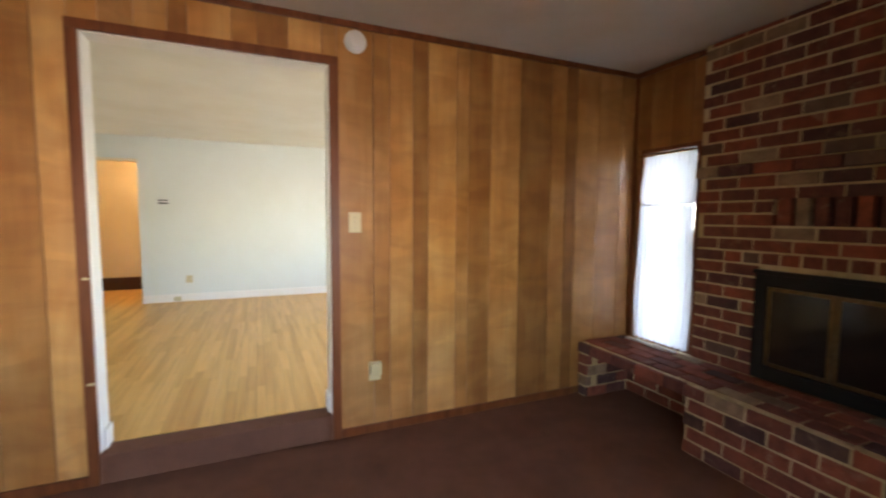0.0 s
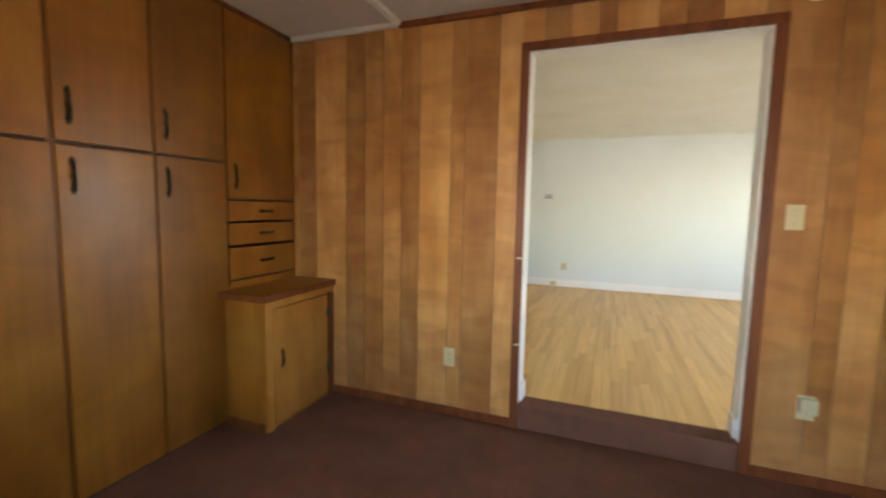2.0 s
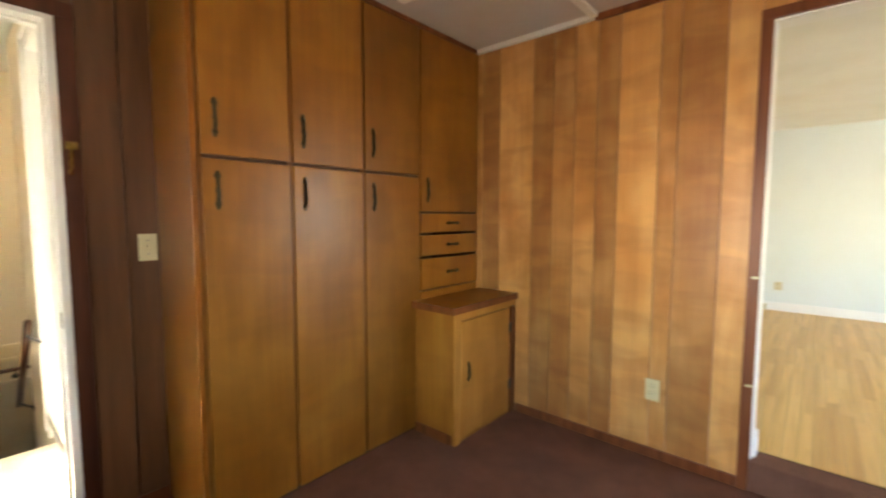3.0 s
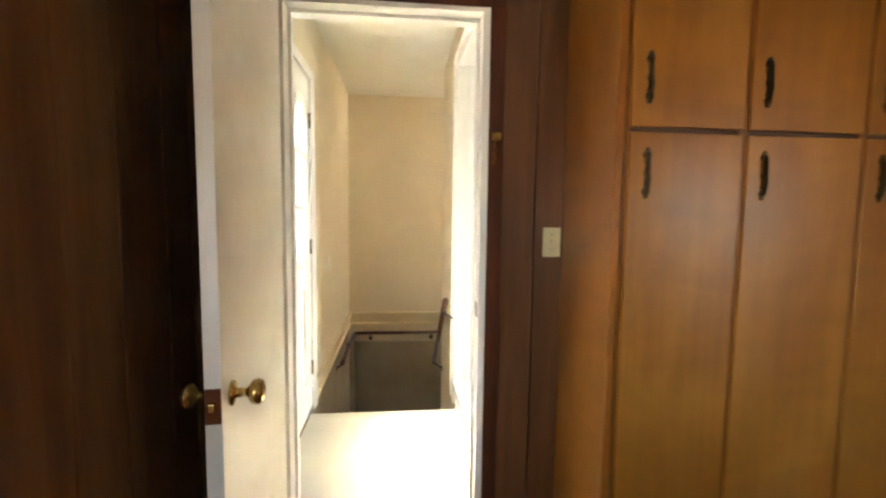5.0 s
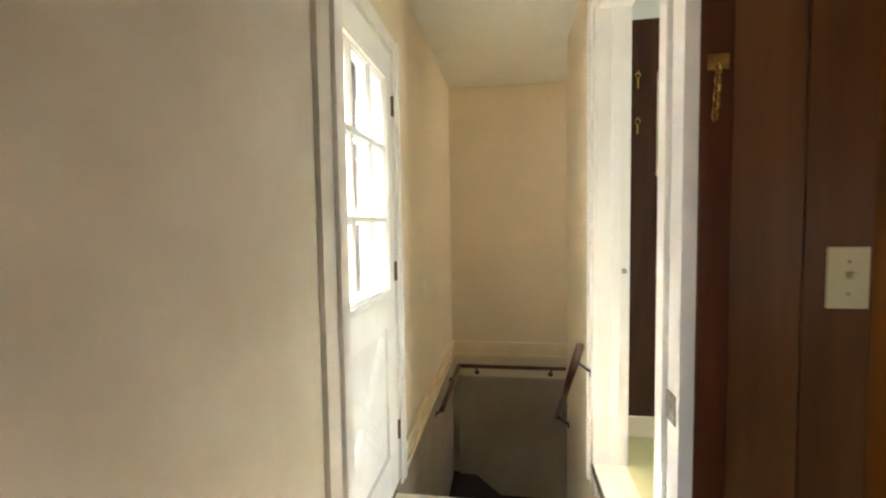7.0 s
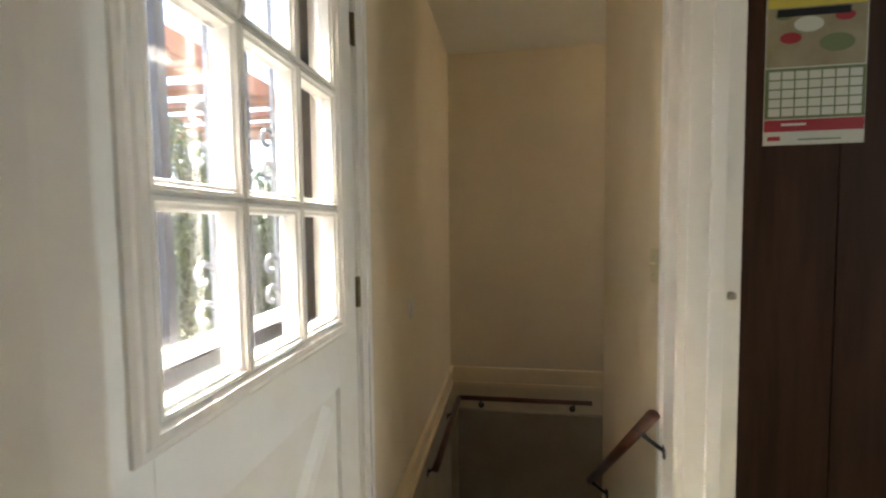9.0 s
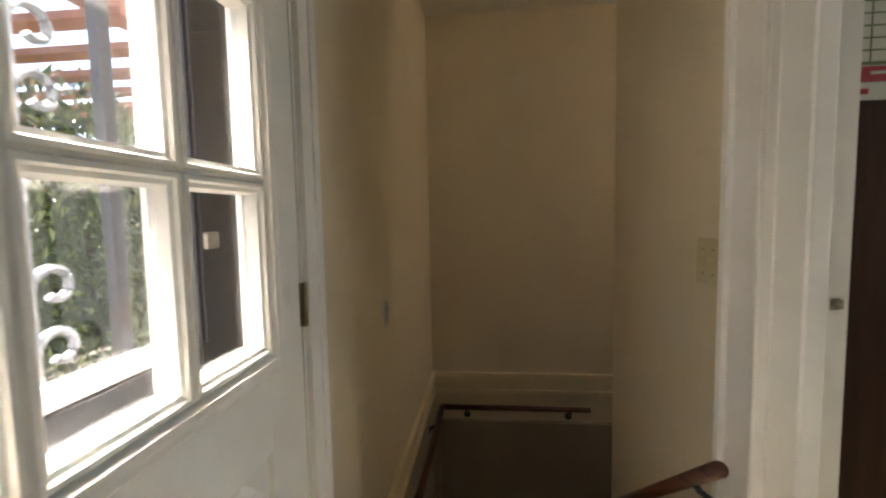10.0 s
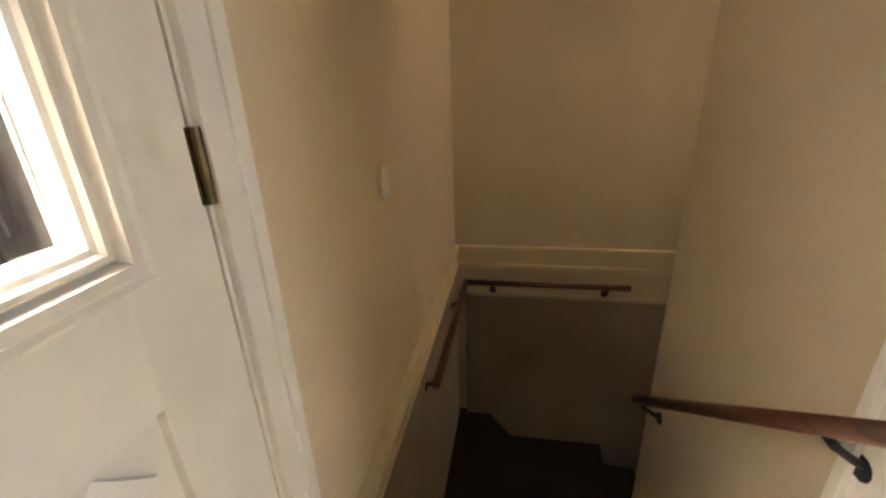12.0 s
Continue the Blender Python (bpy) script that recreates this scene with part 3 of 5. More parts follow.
def handle(y, z, x, parent, upright=True, size=0.15):
    """Ornate pull: scalloped back plate with a bowed grip and rosettes."""
    h = size / 2
    plate = []
    for k, (c, r) in enumerate(((-0.9, 0.008), (-0.72, 0.013), (-0.45, 0.008), (0.0, 0.010), (0.45, 0.008), (0.72, 0.013), (0.9, 0.008))):
        plate.append(shifted(lathe([(r, 0.0), (r, 0.003), (r * 0.6, 0.005)], "x", 10), Matrix.Translation((0, 0, c * h))))
    plate.append(box_bm((0, 0.003, -0.005, 0.005, -h * 0.95, h * 0.95)))
    grip = tube([(0.002, 0, -h * 0.8), (0.009, 0, -h * 0.66), (0.013, 0.002, -h * 0.25), (0.011, 0, 0), (0.013, -0.002, h * 0.25), (0.009, 0, h * 0.66), (0.002, 0, h * 0.8)], 0.0058, 8)
    bm = joined(*plate, grip)
    m = Matrix.Translation((x, y, z)) @ (Matrix.Identity(4) if upright else Matrix.Rotation(math.pi / 2, 4, "X"))
    return part("handle", shifted(bm, m), DARKBRASS, parent, "antique brass pull")


def leaf_door(name, y0, y1, z0, z1, parent, tone, x=CX):
    o = part(name, box_bm((x, x + 0.018, y0, y1, z0, z1), bevel=0.004), CABINET, parent)
    o.color = (tone, tone * 0.98, tone * 0.95, 1)
    return o


TONES = [(1.0, 0.92), (0.98, 0.96), (0.72, 0.82), (0.9, 0.9)]
for i in range(3):
    y0, y1 = SEAMS[i], SEAMS[i + 1]
    unit = thing("tall_cabinet", (CX + WP) / 2, (y0 + y1) / 2, 0, "tall honey-stained built-in cupboard with upper and lower doors", "cabinet", "built-in cupboards along the wall")
    body = part("body", box_bm((WP + 0.002, CX - 0.001, y0 + 0.001, y0 + 0.018, 0.0, CEIL - 0.002), (WP + 0.002, CX - 0.001, y1 - 0.018, y1 - 0.001, 0.0, CEIL - 0.002), (WP + 0.002, CX - 0.002, y0 + 0.018, y1 - 0.018, 1.48, 1.52), (WP + 0.002, CX - 0.002, y0 + 0.018, y1 - 0.018, 0.0, 0.03), (WP + 0.002, WP + 0.01, y0 + 0.018, y1 - 0.018, 0.03, CEIL - 0.002)), GROOVE, unit)
    body.color = (0.8, 0.8, 0.8, 1)
    up = leaf_door("upper_door", y0 + 0.010, y1 - 0.008, 1.509, CEIL - 0.035, unit, TONES[i][0])
    low = leaf_door("lower_door", y0 + 0.010, y1 - 0.008, 0.02, 1.494, unit, TONES[i][1])
    # stiles darkened to paint the shadow in the gaps beside the doors
    for a, b in ((y0 + 0.0005, y0 + 0.0145), (y1 - 0.0145, y1 - 0.0005)):
        st = part("stile", box_bm((CX - 0.0005, CX + 0.008, a, b, 0.03, CEIL - 0.03)), CABINET, unit, "face frame, gap shadow put in as a dark tone")
        st.color = (0.6, 0.5, 0.42, 1)
    handle(y0 + 0.062, 1.65, CX + 0.018, up)
    handle(y0 + 0.065, 1.374, CX + 0.018, low)
side = structure("trim", box_bm((WP, CX + 0.004, 1.216, 1.2395, 0.0, CEIL - 0.002), bevel=0.003), CABINET, "orange-stained end panel of the cupboards", "panel")
side.color = (0.92, 0.82, 0.9, 1)
structure("trim", box_bm((CX - 0.005, CX + 0.014, SEAMS[0], SEAMS[-1], CEIL - 0.028, CEIL - 0.002), bevel=0.003), TRIM, "dark trim above the cupboards", "trim")
unit = thing("drawer_cabinet", (CX + WP) / 2, 2.71, 0.8, "honey-stained wall cupboard above three shallow drawers", "cabinet", "built-in cupboards along the wall")
y0, y1 = SEAMS[3], SEAMS[4]
part("body", box_bm((WP + 0.002, CX - 0.001, y0 + 0.001, y0 + 0.018, 0.0, CEIL - 0.002), (WP + 0.002, CX - 0.001, y1 - 0.018, y1 - 0.001, 0.0, CEIL - 0.002), (WP + 0.002, CX - 0.002, y0 + 0.018, y1 - 0.018, 1.275, 1.31), (WP + 0.002, CX - 0.002, y0 + 0.018, y1 - 0.018, 0.78, 0.83), (WP + 0.002, WP + 0.01, y0 + 0.018, y1 - 0.018, 0.83, CEIL - 0.002)), GROOVE, unit)
up = leaf_door("upper_door", y0 + 0.007, y1 - 0.012, 1.303, CEIL - 0.035, unit, TONES[3][0])
handle(y0 + 0.06, 1.43, CX + 0.018, up)
strip = part("bottom_strip", box_bm((CX - 0.002, CX + 0.012, y0 + 0.007, y1 - 0.012, 0.775, 0.826), bevel=0.002), CABINET, unit)
strip.color = (1.05, 1.03, 1.0, 1)
for z0, z1 in ((1.176, 1.289), (1.037, 1.161), (0.835, 1.02)):
    d = leaf_door("drawer_front", y0 + 0.007, y1 - 0.012, z0, z1, unit, 1.1)
    handle((y0 + y1) / 2 + 0.01, (z0 + z1) / 2, CX + 0.018, d, False, 0.12)

BX, BY = -1.24, 2.385
base = thing("base_cabinet", -1.4, 2.68, 0, "low pale birch cupboard with one door on black hinges", "cabinet")
bb = part("body", box_bm((CX + 0.02, BX, BY, WN - 0.004, 0.0, 0.745), bevel=0.002), CABINET, base)
bb.color = (1.25, 1.3, 1.6, 1)
d = part("door", box_bm((BX, BX + 0.016, BY + 0.055, WN - 0.075, 0.03, 0.695), bevel=0.003), CABINET, base)
d.color = (1.6, 1.8, 3.0, 1)
fr = part("face_frame", box_bm((BX + 0.0005, BX + 0.012, BY, BY + 0.052, 0.0, 0.745), (BX + 0.0005, BX + 0.012, BY + 0.052, WN - 0.004, 0.705, 0.745), bevel=0.001), CABINET, base)
fr.color = (1.55, 1.75, 2.8, 1)
handle(BY + 0.115, 0.40, BX + 0.016, d, True, 0.11)
for z in (0.57, 0.2):
    part("hinge", box_bm((BX + 0.004, BX + 0.02, WN - 0.085, WN - 0.055, z - 0.03, z + 0.03), bevel=0.002), BLACKMETAL, base, "black butterfly hinge")
part("plinth", box_bm((CX + 0.02, BX - 0.01, BY - 0.01, BY - 0.0005, 0.0, 0.055), bevel=0.002), TRIM, base)
top = part("door_post", box_bm((BX + 0.0005, BX + 0.014, WN - 0.052, WN - 0.004, 0.0, 0.70)), TRIM, base)
wt = tagged(link("worktop", box_bm((CX + 0.019, BX + 0.02, BY - 0.025, WN - 0.002, 0.747, 0.784), bevel=0.003), CABINET), "birch worktop with a walnut edge on the low cupboard", "worktop")
wt.color = (1.2, 1.25, 1.5, 1)
part("edge_band", box_bm((BX + 0.0205, BX + 0.03, BY - 0.034, WN - 0.002, 0.745, 0.785), (CX + 0.019, BX + 0.0205, BY - 0.034, BY - 0.0255, 0.745, 0.785), bevel=0.002), TRIM, wt, "dark walnut edging")


# ---- switches, outlets ----
def wall_plate(name, x, y, z, face, label, w=0.07, h=0.115, kind="switch", gangs=1):
    """face: the unit direction that the plate looks along."""
    t = thing(name, x, y, z, label, "light switch" if kind == "switch" else "outlet")
    f = Vector(face)
    s = Vector((0, 0, 1)).cross(f)
    rot = Matrix((s, f, Vector((0, 0, 1)))).transposed().to_4x4()
    m = Matrix.Translation((x, y, z)) @ rot
    part("plate", shifted(box_bm((-w / 2, w / 2, 0, 0.006, -h / 2, h / 2), bevel=0.0025), m), IVORY, t)
    if kind == "switch":
        for g in range(gangs):
            u = (g - (gangs - 1) / 2) * 0.046
            part("toggle", shifted(box_bm((u - 0.005, u + 0.005, 0.006, 0.02, 0.0, 0.012), bevel=0.002), m), IVORY, t)
            for k in (-1, 1):
                part("screw", shifted(lathe([(0.0035, 0.006), (0.0035, 0.0072)], "y", 8), m @ Matrix.Translation((u, 0, 0.03 * k))), STEEL, t)
    else:
        for k in (-1, 1):
            part("socket", shifted(box_bm((-0.016, 0.016, 0.006, 0.009, k * 0.02 - 0.013, k * 0.02 + 0.013), bevel=0.002), m), IVORY, t)
            part("slot", shifted(box_bm((-0.008, -0.006, 0.009, 0.0094, k * 0.02 - 0.004, k * 0.02 + 0.006), (0.006, 0.008, 0.009, 0.0094, k * 0.02 - 0.004, k * 0.02 + 0.006)), m), SOOT, t)
    return t


wall_plate("light_switch", 1.273, WN, 1.262, (0, -1, 0), "ivory light switch on the panelling beside the opening")
wall_plate("outlet", -0.388, WN, 0.366, (0, -1, 0), "ivory outlet low on the panelling", kind="outlet")
wall_plate("light_switch", WP, 1.174, 1.14, (1, 0, 0), "ivory light switch beside the hall door", gangs=1)
adapter = wall_plate("outlet", 1.384, WN, 0.377, (0, -1, 0), "ivory outlet with a plug-in adapter", kind="outlet")
part("adapter", box_bm((1.35, 1.418, WN - 0.045, WN - 0.0095, 0.36, 0.43), bevel=0.006), IVORY, adapter, "cream plug-in adapter")

smoke = thing("smoke_detector", 1.282, WN, 2.264, "round white smoke detector high on the panelling", "smoke detector")
part("base", shifted(lathe([(0.062, 0.0), (0.062, -0.012), (0.055, -0.03)], "y", 32), Matrix.Translation((1.282, WN, 2.264))), WHITEPLASTIC, smoke, "", True)
part("cap", shifted(lathe([(0.046, -0.03), (0.044, -0.04), (0.02, -0.043)], "y", 28), Matrix.Translation((1.282, WN, 2.264))), WHITEPLASTIC, smoke, "", True)

# ---- hall door, open into the den ----
hall_door = thing("hall_door", WP + 0.02, DY0 + 0.01, 0.01, "white painted flush door standing open with a brass knob", "door")
DW = 0.71
turn = Matrix.Translation((WP + 0.021, DY0 - 0.03, 0.0)) @ Matrix.Rotation(radians(4.6), 4, "Z")
part("leaf", shifted(box_bm((0.004, DW, -0.018, 0.017, 0.012, DZ - 0.005), bevel=0.002), turn), DOORWHITE, hall_door)
KN = [(0.012, 0.0), (0.028, 0.001), (0.028, 0.005), (0.012, 0.009), (0.009, 0.03), (0.013, 0.036), (0.026, 0.045), (0.029, 0.056), (0.025, 0.066), (0.012, 0.071)]
knob = part("knob", shifted(lathe(KN, "y", 24), turn @ Matrix.Translation((DW - 0.065, 0.017, 0.838))), BRASS, hall_door, "polished brass knob", True)
knob2 = part("knob", shifted(lathe([(r, -h) for r, h in KN], "y", 24), turn @ Matrix.Translation((DW - 0.065, -0.018, 0.838))), BRASS, hall_door, "polished brass knob", True)
part("latch_plate", shifted(box_bm((DW - 0.001, DW + 0.002, -0.0165, 0.0155, 0.798, 0.875)), turn), TRIM, hall_door)
part("latch", shifted(box_bm((DW + 0.002, DW + 0.014, -0.006, 0.006, 0.829, 0.847), bevel=0.002), turn), BRASS, hall_door)
bolt = thing("door_chain", WP + 0.016, DY1 + 0.05, 1.497, "small brass chain bolt on the dark door casing", "door chain")
bm = [box_bm((WP + 0.016, WP + 0.019, DY1 + 0.038, DY1 + 0.076, 1.525, 1.555), bevel=0.001)]
part("plate", joined(*bm), BRASS, bolt)
for k in range(6):
    a = Matrix.Translation((WP + 0.024, DY1 + 0.055 - 0.001 * k, 1.522 - 0.016 * k)) @ Matrix.Rotation(k * math.pi / 2 + 0.4, 4, "Z")
    ring = [(0.006 * math.cos(j * math.pi / 5), 0, 0.012 * math.sin(j * math.pi / 5)) for j in range(11)]
    part("link", shifted(tube(ring, 0.0028, 6), a), BRASS, bolt)

# ---- living room ----
LX0, LX1 = -2.0, 3.75
floor_lr = structure("floor_living_room", box_bm((LX0, LX1, WN + 0.121, 9.0, LRZ - 0.1, LRZ - 0.006)), GROOVE, "honey oak strip floor", "floor")
structure("ceiling_living_room", box_bm((LX0 - 0.1, LX1 + 0.1, WN + 0.12, 9.0, LRC, LRC + 0.1)), CEILPAINT, "plain white living room ceiling", "ceiling")
DX0, DX1, DH = -1.25, -0.632, 2.0
structure("wall_living_far", box_bm((DX1, LX1 + 0.1, LRY, LRY + 0.12, 0, LRC), (LX0, DX0, LRY, LRY + 0.12, 0, LRC), (DX0, DX1, LRY, LRY + 0.12, DH, LRC)), LRPAINT, "pale green-white painted wall", "wall")
structure("wall_living_west", box_bm((LX0 - 0.1, LX0, WN + 0.12, 9.0, 0, LRC)), LRPAINT, "pale green-white painted wall", "wall")
structure("wall_living_near", box_bm((LX0, OX0 - 0.012, WN + 0.1205, WN + 0.135, 0, LRC), (OX1 + 0.012, LX1, WN + 0.1205, WN + 0.135, 0, LRC), (OX0 - 0.012, OX1 + 0.012, WN + 0.1205, WN + 0.135, OZ + 0.012, LRC)), LRPAINT, "pale green-white painted wall", "wall")
# the gap in this unseen wall is added to let light in
structure("wall_living_east", box_bm((LX1, LX1 + 0.1, WN + 0.12, 3.5, 0, LRC), (LX1, LX1 + 0.1, 6.0, LRY + 0.12, 0, LRC), (LX1, LX1 + 0.1, 3.5, 6.0, 0, 0.78), (LX1, LX1 + 0.1, 3.5, 6.0, 1.85, LRC)), LRPAINT, "pale painted wall with an unseen window opening added for light", "wall")
structure("baseboard", box_bm((DX1 + 0.002, LX1, LRY - 0.014, LRY, LRZ, LRZ + 0.1), bevel=0.003), WHITE, "white painted baseboard", "baseboard")
structure("wall_corridor", box_bm((DX0 - 0.6, DX1 + 0.9, 8.45, 8.55, 0, LRC)), HALLPAINT, "warm cream corridor wall", "wall")
structure("wall_corridor", box_bm((DX0 - 0.7, DX0 - 0.6, LRY + 0.12, 8.55, 0, LRC)), HALLPAINT, "warm cream corridor wall", "wall")
structure("wall_corridor", box_bm((DX1 + 0.9, DX1 + 1.0, LRY + 0.12, 8.55, 0, LRC)), HALLPAINT, "warm cream corridor wall", "wall")
structure("trim", box_bm((DX0 - 0.6, DX1 + 0.9, 8.42, 8.4495, LRZ, 0.34)), GROOVE, "tall dark base of the corridor wall", "baseboard")
structure("trim", box_bm((DX0, DX1, LRY - 0.004, LRY + 0.125, DH - 0.03, DH), bevel=0.003), HALLPAINT, "cream painted opening head", "trim")

cd = bpy.data.lights.new("corridor_lamp", "POINT")
cd.energy, cd.color, cd.shadow_soft_size = 0.95, (1.0, 0.62, 0.28), 0.08
new("corridor_lamp", cd).location = (-0.4, 7.85, 2.1)

thermostat = thing("thermostat", -0.357, LRY, 1.468, "small rectangular thermostat with dark bands on the pale wall", "thermostat")
part("body", box_bm((-0.422, -0.292, LRY - 0.03, LRY, 1.436, 1.498), bevel=0.004), WHITEPLASTIC, thermostat)
part("band", box_bm((-0.41, -0.3, LRY - 0.033, LRY - 0.03, 1.478, 1.492)), SOOT, thermostat)
part("band", box_bm((-0.41, -0.3, LRY - 0.033, LRY - 0.03, 1.44, 1.456)), SOOT, thermostat)
wall_plate("outlet", -0.098, LRY, 0.445, (0, -1, 0), "white outlet above the living room baseboard", 0.08, 0.1, "outlet")
jack = thing("cable_jack", -0.236, LRY - 0.014, 0.19, "small beige jack box on the baseboard", "jack box")
part("body", box_bm((-0.28, -0.195, LRY - 0.04, LRY - 0.0145, 0.16, 0.222), bevel=0.005), IVORY, jack)

# ---- stair hall ----
structure("floor_hall", box_bm((STAIR, WP - 0.0, WS - 0.12, HR + 0.004, -0.12, 0.0), bevel=0.0), VINYL, "glossy cream vinyl landing floor", "floor")
structure("threshold", box_bm((WP - 0.1, WP + 0.01, DY0, DY1, 0.0, 0.008), bevel=0.002), VINYL, "low door threshold", "threshold")
structure("ceiling_hall", box_bm((HE - 0.1, WP - 0.12, -0.2, 2.6, HC, HC + 0.1)), CEILPAINT, "cream painted hall ceiling", "ceiling")
EX0, EX1, EZ = -3.005, -2.16, 2.03            # back door opening
structure("wall_hall_south", box_bm((HE - 0.1, EX0 - 0.015, HL - 0.16, HL, -2.7, HC), (EX1 + 0.015, WP - 0.12, HL - 0.16, HL, -0.1, HC), (EX0 - 0.015, EX1 + 0.015, HL - 0.16, HL, EZ + 0.015, HC), (EX0 - 0.015, EX1 + 0.015, HL - 0.16, HL - 0.0, -0.5, -0.002)), HALLPAINT, "cream painted hall wall with the back door", "wall")
structure("wall_hall_end", box_bm((HE - 0.1, HE, HL, 3.0, -2.7, HC)), HALLPAINT, "cream painted wall above the stair", "wall")
KX0, KX1, KH = -3.03, -2.17, 2.16             # kitchen opening
structure("wall_hall_north", box_bm((NEWEL, KX0 - 0.015, HR, HR + 0.12, -2.7, HC), (KX1 + 0.015, WP - 0.12, HR, HR + 0.12, -0.1, HC), (KX0 - 0.015, KX1 + 0.015, HR, HR + 0.12, KH + 0.015, HC), (KX0 - 0.015, KX1 + 0.015, HR + 0.008, HR + 0.12, -0.1, KZ - 0.012)), HALLPAINT, "cream painted hall wall with the kitchen doorway", "wall")
structure("wall_stair_return", box_bm((NEWEL, NEWEL + 0.12, HR + 0.12, 3.0, -2.7, HC)), HALLPAINT, "cream painted stair wall", "wall")
structure("wall_stair_far", box_bm((HE - 0.1, NEWEL + 0.12, 3.0, 3.1, -2.7, HC)), HALLPAINT, "cream painted stair wall", "wall")
structure("floor_basement", box_bm((HE - 0.1, STAIR, HL - 0.1, 3.0, -2.8, -2.65)), GROUND, "grey basement floor", "floor")


x0, x1 = HE, EX0 - 0.078
structure("baseboard", box_bm((x0 + 0.02, x1, HL, HL + 0.010, 0.06, 0.134), (x0 + 0.02, x1, HL, HL + 0.024, 0.132, 0.172), (x0 + 0.02, x1, HL, HL + 0.02, 0.028, 0.057), bevel=0.004), CREAMTRIM, "cream moulded baseboard running on over the stair", "baseboard")
structure("baseboard", box_bm((HE, HE + 0.010, HL, 3.0, 0.06, 0.134), (HE, HE + 0.024, HL, 3.0, 0.132, 0.172), (HE, HE + 0.02, HL, 3.0, 0.028, 0.057), bevel=0.004), CREAMTRIM, "cream moulded baseboard running on over the stair", "baseboard")
# lining colour is darker and greyer than the wall above
structure("wall_stair_lining", box_bm((HE, HE + 0.035, HL + 0.06, 3.0, -2.65, -0.15), bevel=0.004), LOWERLINING, "grey-beige boarded lining low on the stair wall", "wall")
structure("wall_stair_lining", box_bm((HE + 0.036, STAIR - 0.03, HL, HL + 0.006, -2.65, 0.024)), LOWERLINING, "grey-beige lining below the moulded baseboard", "wall")

# stairs
stair = thing("staircase", -3.5, 0.5, -1.3, "dark covered basement stair with winders turning at the foot", "staircase", "", "structure")
RISE, GO = 0.18, 0.218
part("nosing", box_bm((STAIR - 0.028, STAIR + 0.03, HL, HR, -0.02, 0.003), bevel=0.003), VINYL, stair)
part("riser", box_bm((STAIR - 0.012, STAIR, HL, HR, -RISE, -0.02)), STAIRCARPET, stair)
for i in range(5):
    x = STAIR - GO * i
    part("tread", box_bm((x - GO - 0.02, x - 0.012, HL, HR, -RISE * (i + 1) - 0.03, -RISE * (i + 1)), bevel=0.006), STAIRCARPET, stair)
    part("riser", box_bm((x - GO - 0.012, x - GO, HL, HR, -RISE * (i + 2), -RISE * (i + 1) - 0.03)), STAIRCARPET, stair)


def winder(points, z, parent):
    bm = bmesh.new()
    low = [bm.verts.new((x, y, z - RISE * 1.2)) for x, y in points]
    high = [bm.verts.new((x, y, z)) for x, y in points]
    n = len(points)
    bm.faces.new(high)
    bm.faces.new(low[::-1])
    for i in range(n):
        bm.faces.new((low[i], low[(i + 1) % n], high[(i + 1) % n], high[i]))
    bmesh.ops.recalc_face_normals(bm, faces=bm.faces)
    return part("winder_tread", bm, STAIRCARPET, parent)


NX = NEWEL
winder([(NX - 0.002, HR), (NX - 0.002, HL), (HE, HL), (HE, 0.22)], -6 * RISE, stair)
winder([(NX - 0.002, HR), (HE, 0.22), (HE, 1.0), (NX - 0.002, 1.0)], -7 * RISE, stair)
for i in range(5):
    part("tread", box_bm((HE, NX - 0.002, 1.0 + 0.22 * i, 1.24 + 0.22 * i, -RISE * (8 + i) - 0.2, -RISE * (8 + i)), bevel=0.006), STAIRCARPET, stair)


def handrail(name, points, brackets, wall_dir, label):
    """A wooden rail with iron brackets; wall_dir points from the rail to the wall."""
    t = thing(name, *points[0], label, "handrail")
    part("rail", tube(points, 0.019, 12, 0.9), RAILWOOD, t, "", True)
    w = Vector(wall_dir)
    for b in brackets:
        p = Vector(b)
        part("bracket", joined(tube([p + Vector((0, 0, -0.018)), p + Vector((0, 0, -0.035)) + w * 0.012, p + w * 0.045 + Vector((0, 0, -0.06)), p + w * 0.068 + Vector((0, 0, -0.075))], 0.007, 6), tube([p + w * 0.06 + Vector((0, 0, -0.075)), p + w * 0.068 + Vector((0, 0, -0.075))], 0.022, 10), tube([p + Vector((-0.02, 0, -0.02)), p + Vector((0.02, 0, -0.02))], 0.008, 6)), BLACKMETAL, t, "black iron bracket")
    return t


handrail("handrail", [(HE + 0.075, 0.10, -0.042), (HE + 0.075, 1.045, -0.038)], [(HE + 0.075, 0.26, -0.042), (HE + 0.075, 0.92, -0.038)], (-1, 0, 0), "red-brown wooden handrail across the end wall")
handrail("handrail", [(HE + 0.08, 0.10, -0.042), (-4.4, 0.10, -0.034), (-3.97, 0.098, -0.022), (-3.925, 0.09, -0.038)], [(-4.72, 0.10, -0.04), (-4.0, 0.10, -0.025)], (0, -1, 0), "short red-brown handrail along the side wall")
handrail("handrail", [(-3.055, HR - 0.075, 0.686), (-3.99, HR - 0.075, -0.07)], [(-3.15, HR - 0.075, 0.609), (-3.92, HR - 0.075, -0.014)], (0, 1, 0), "red-brown wooden handrail sloping down the stair wall")

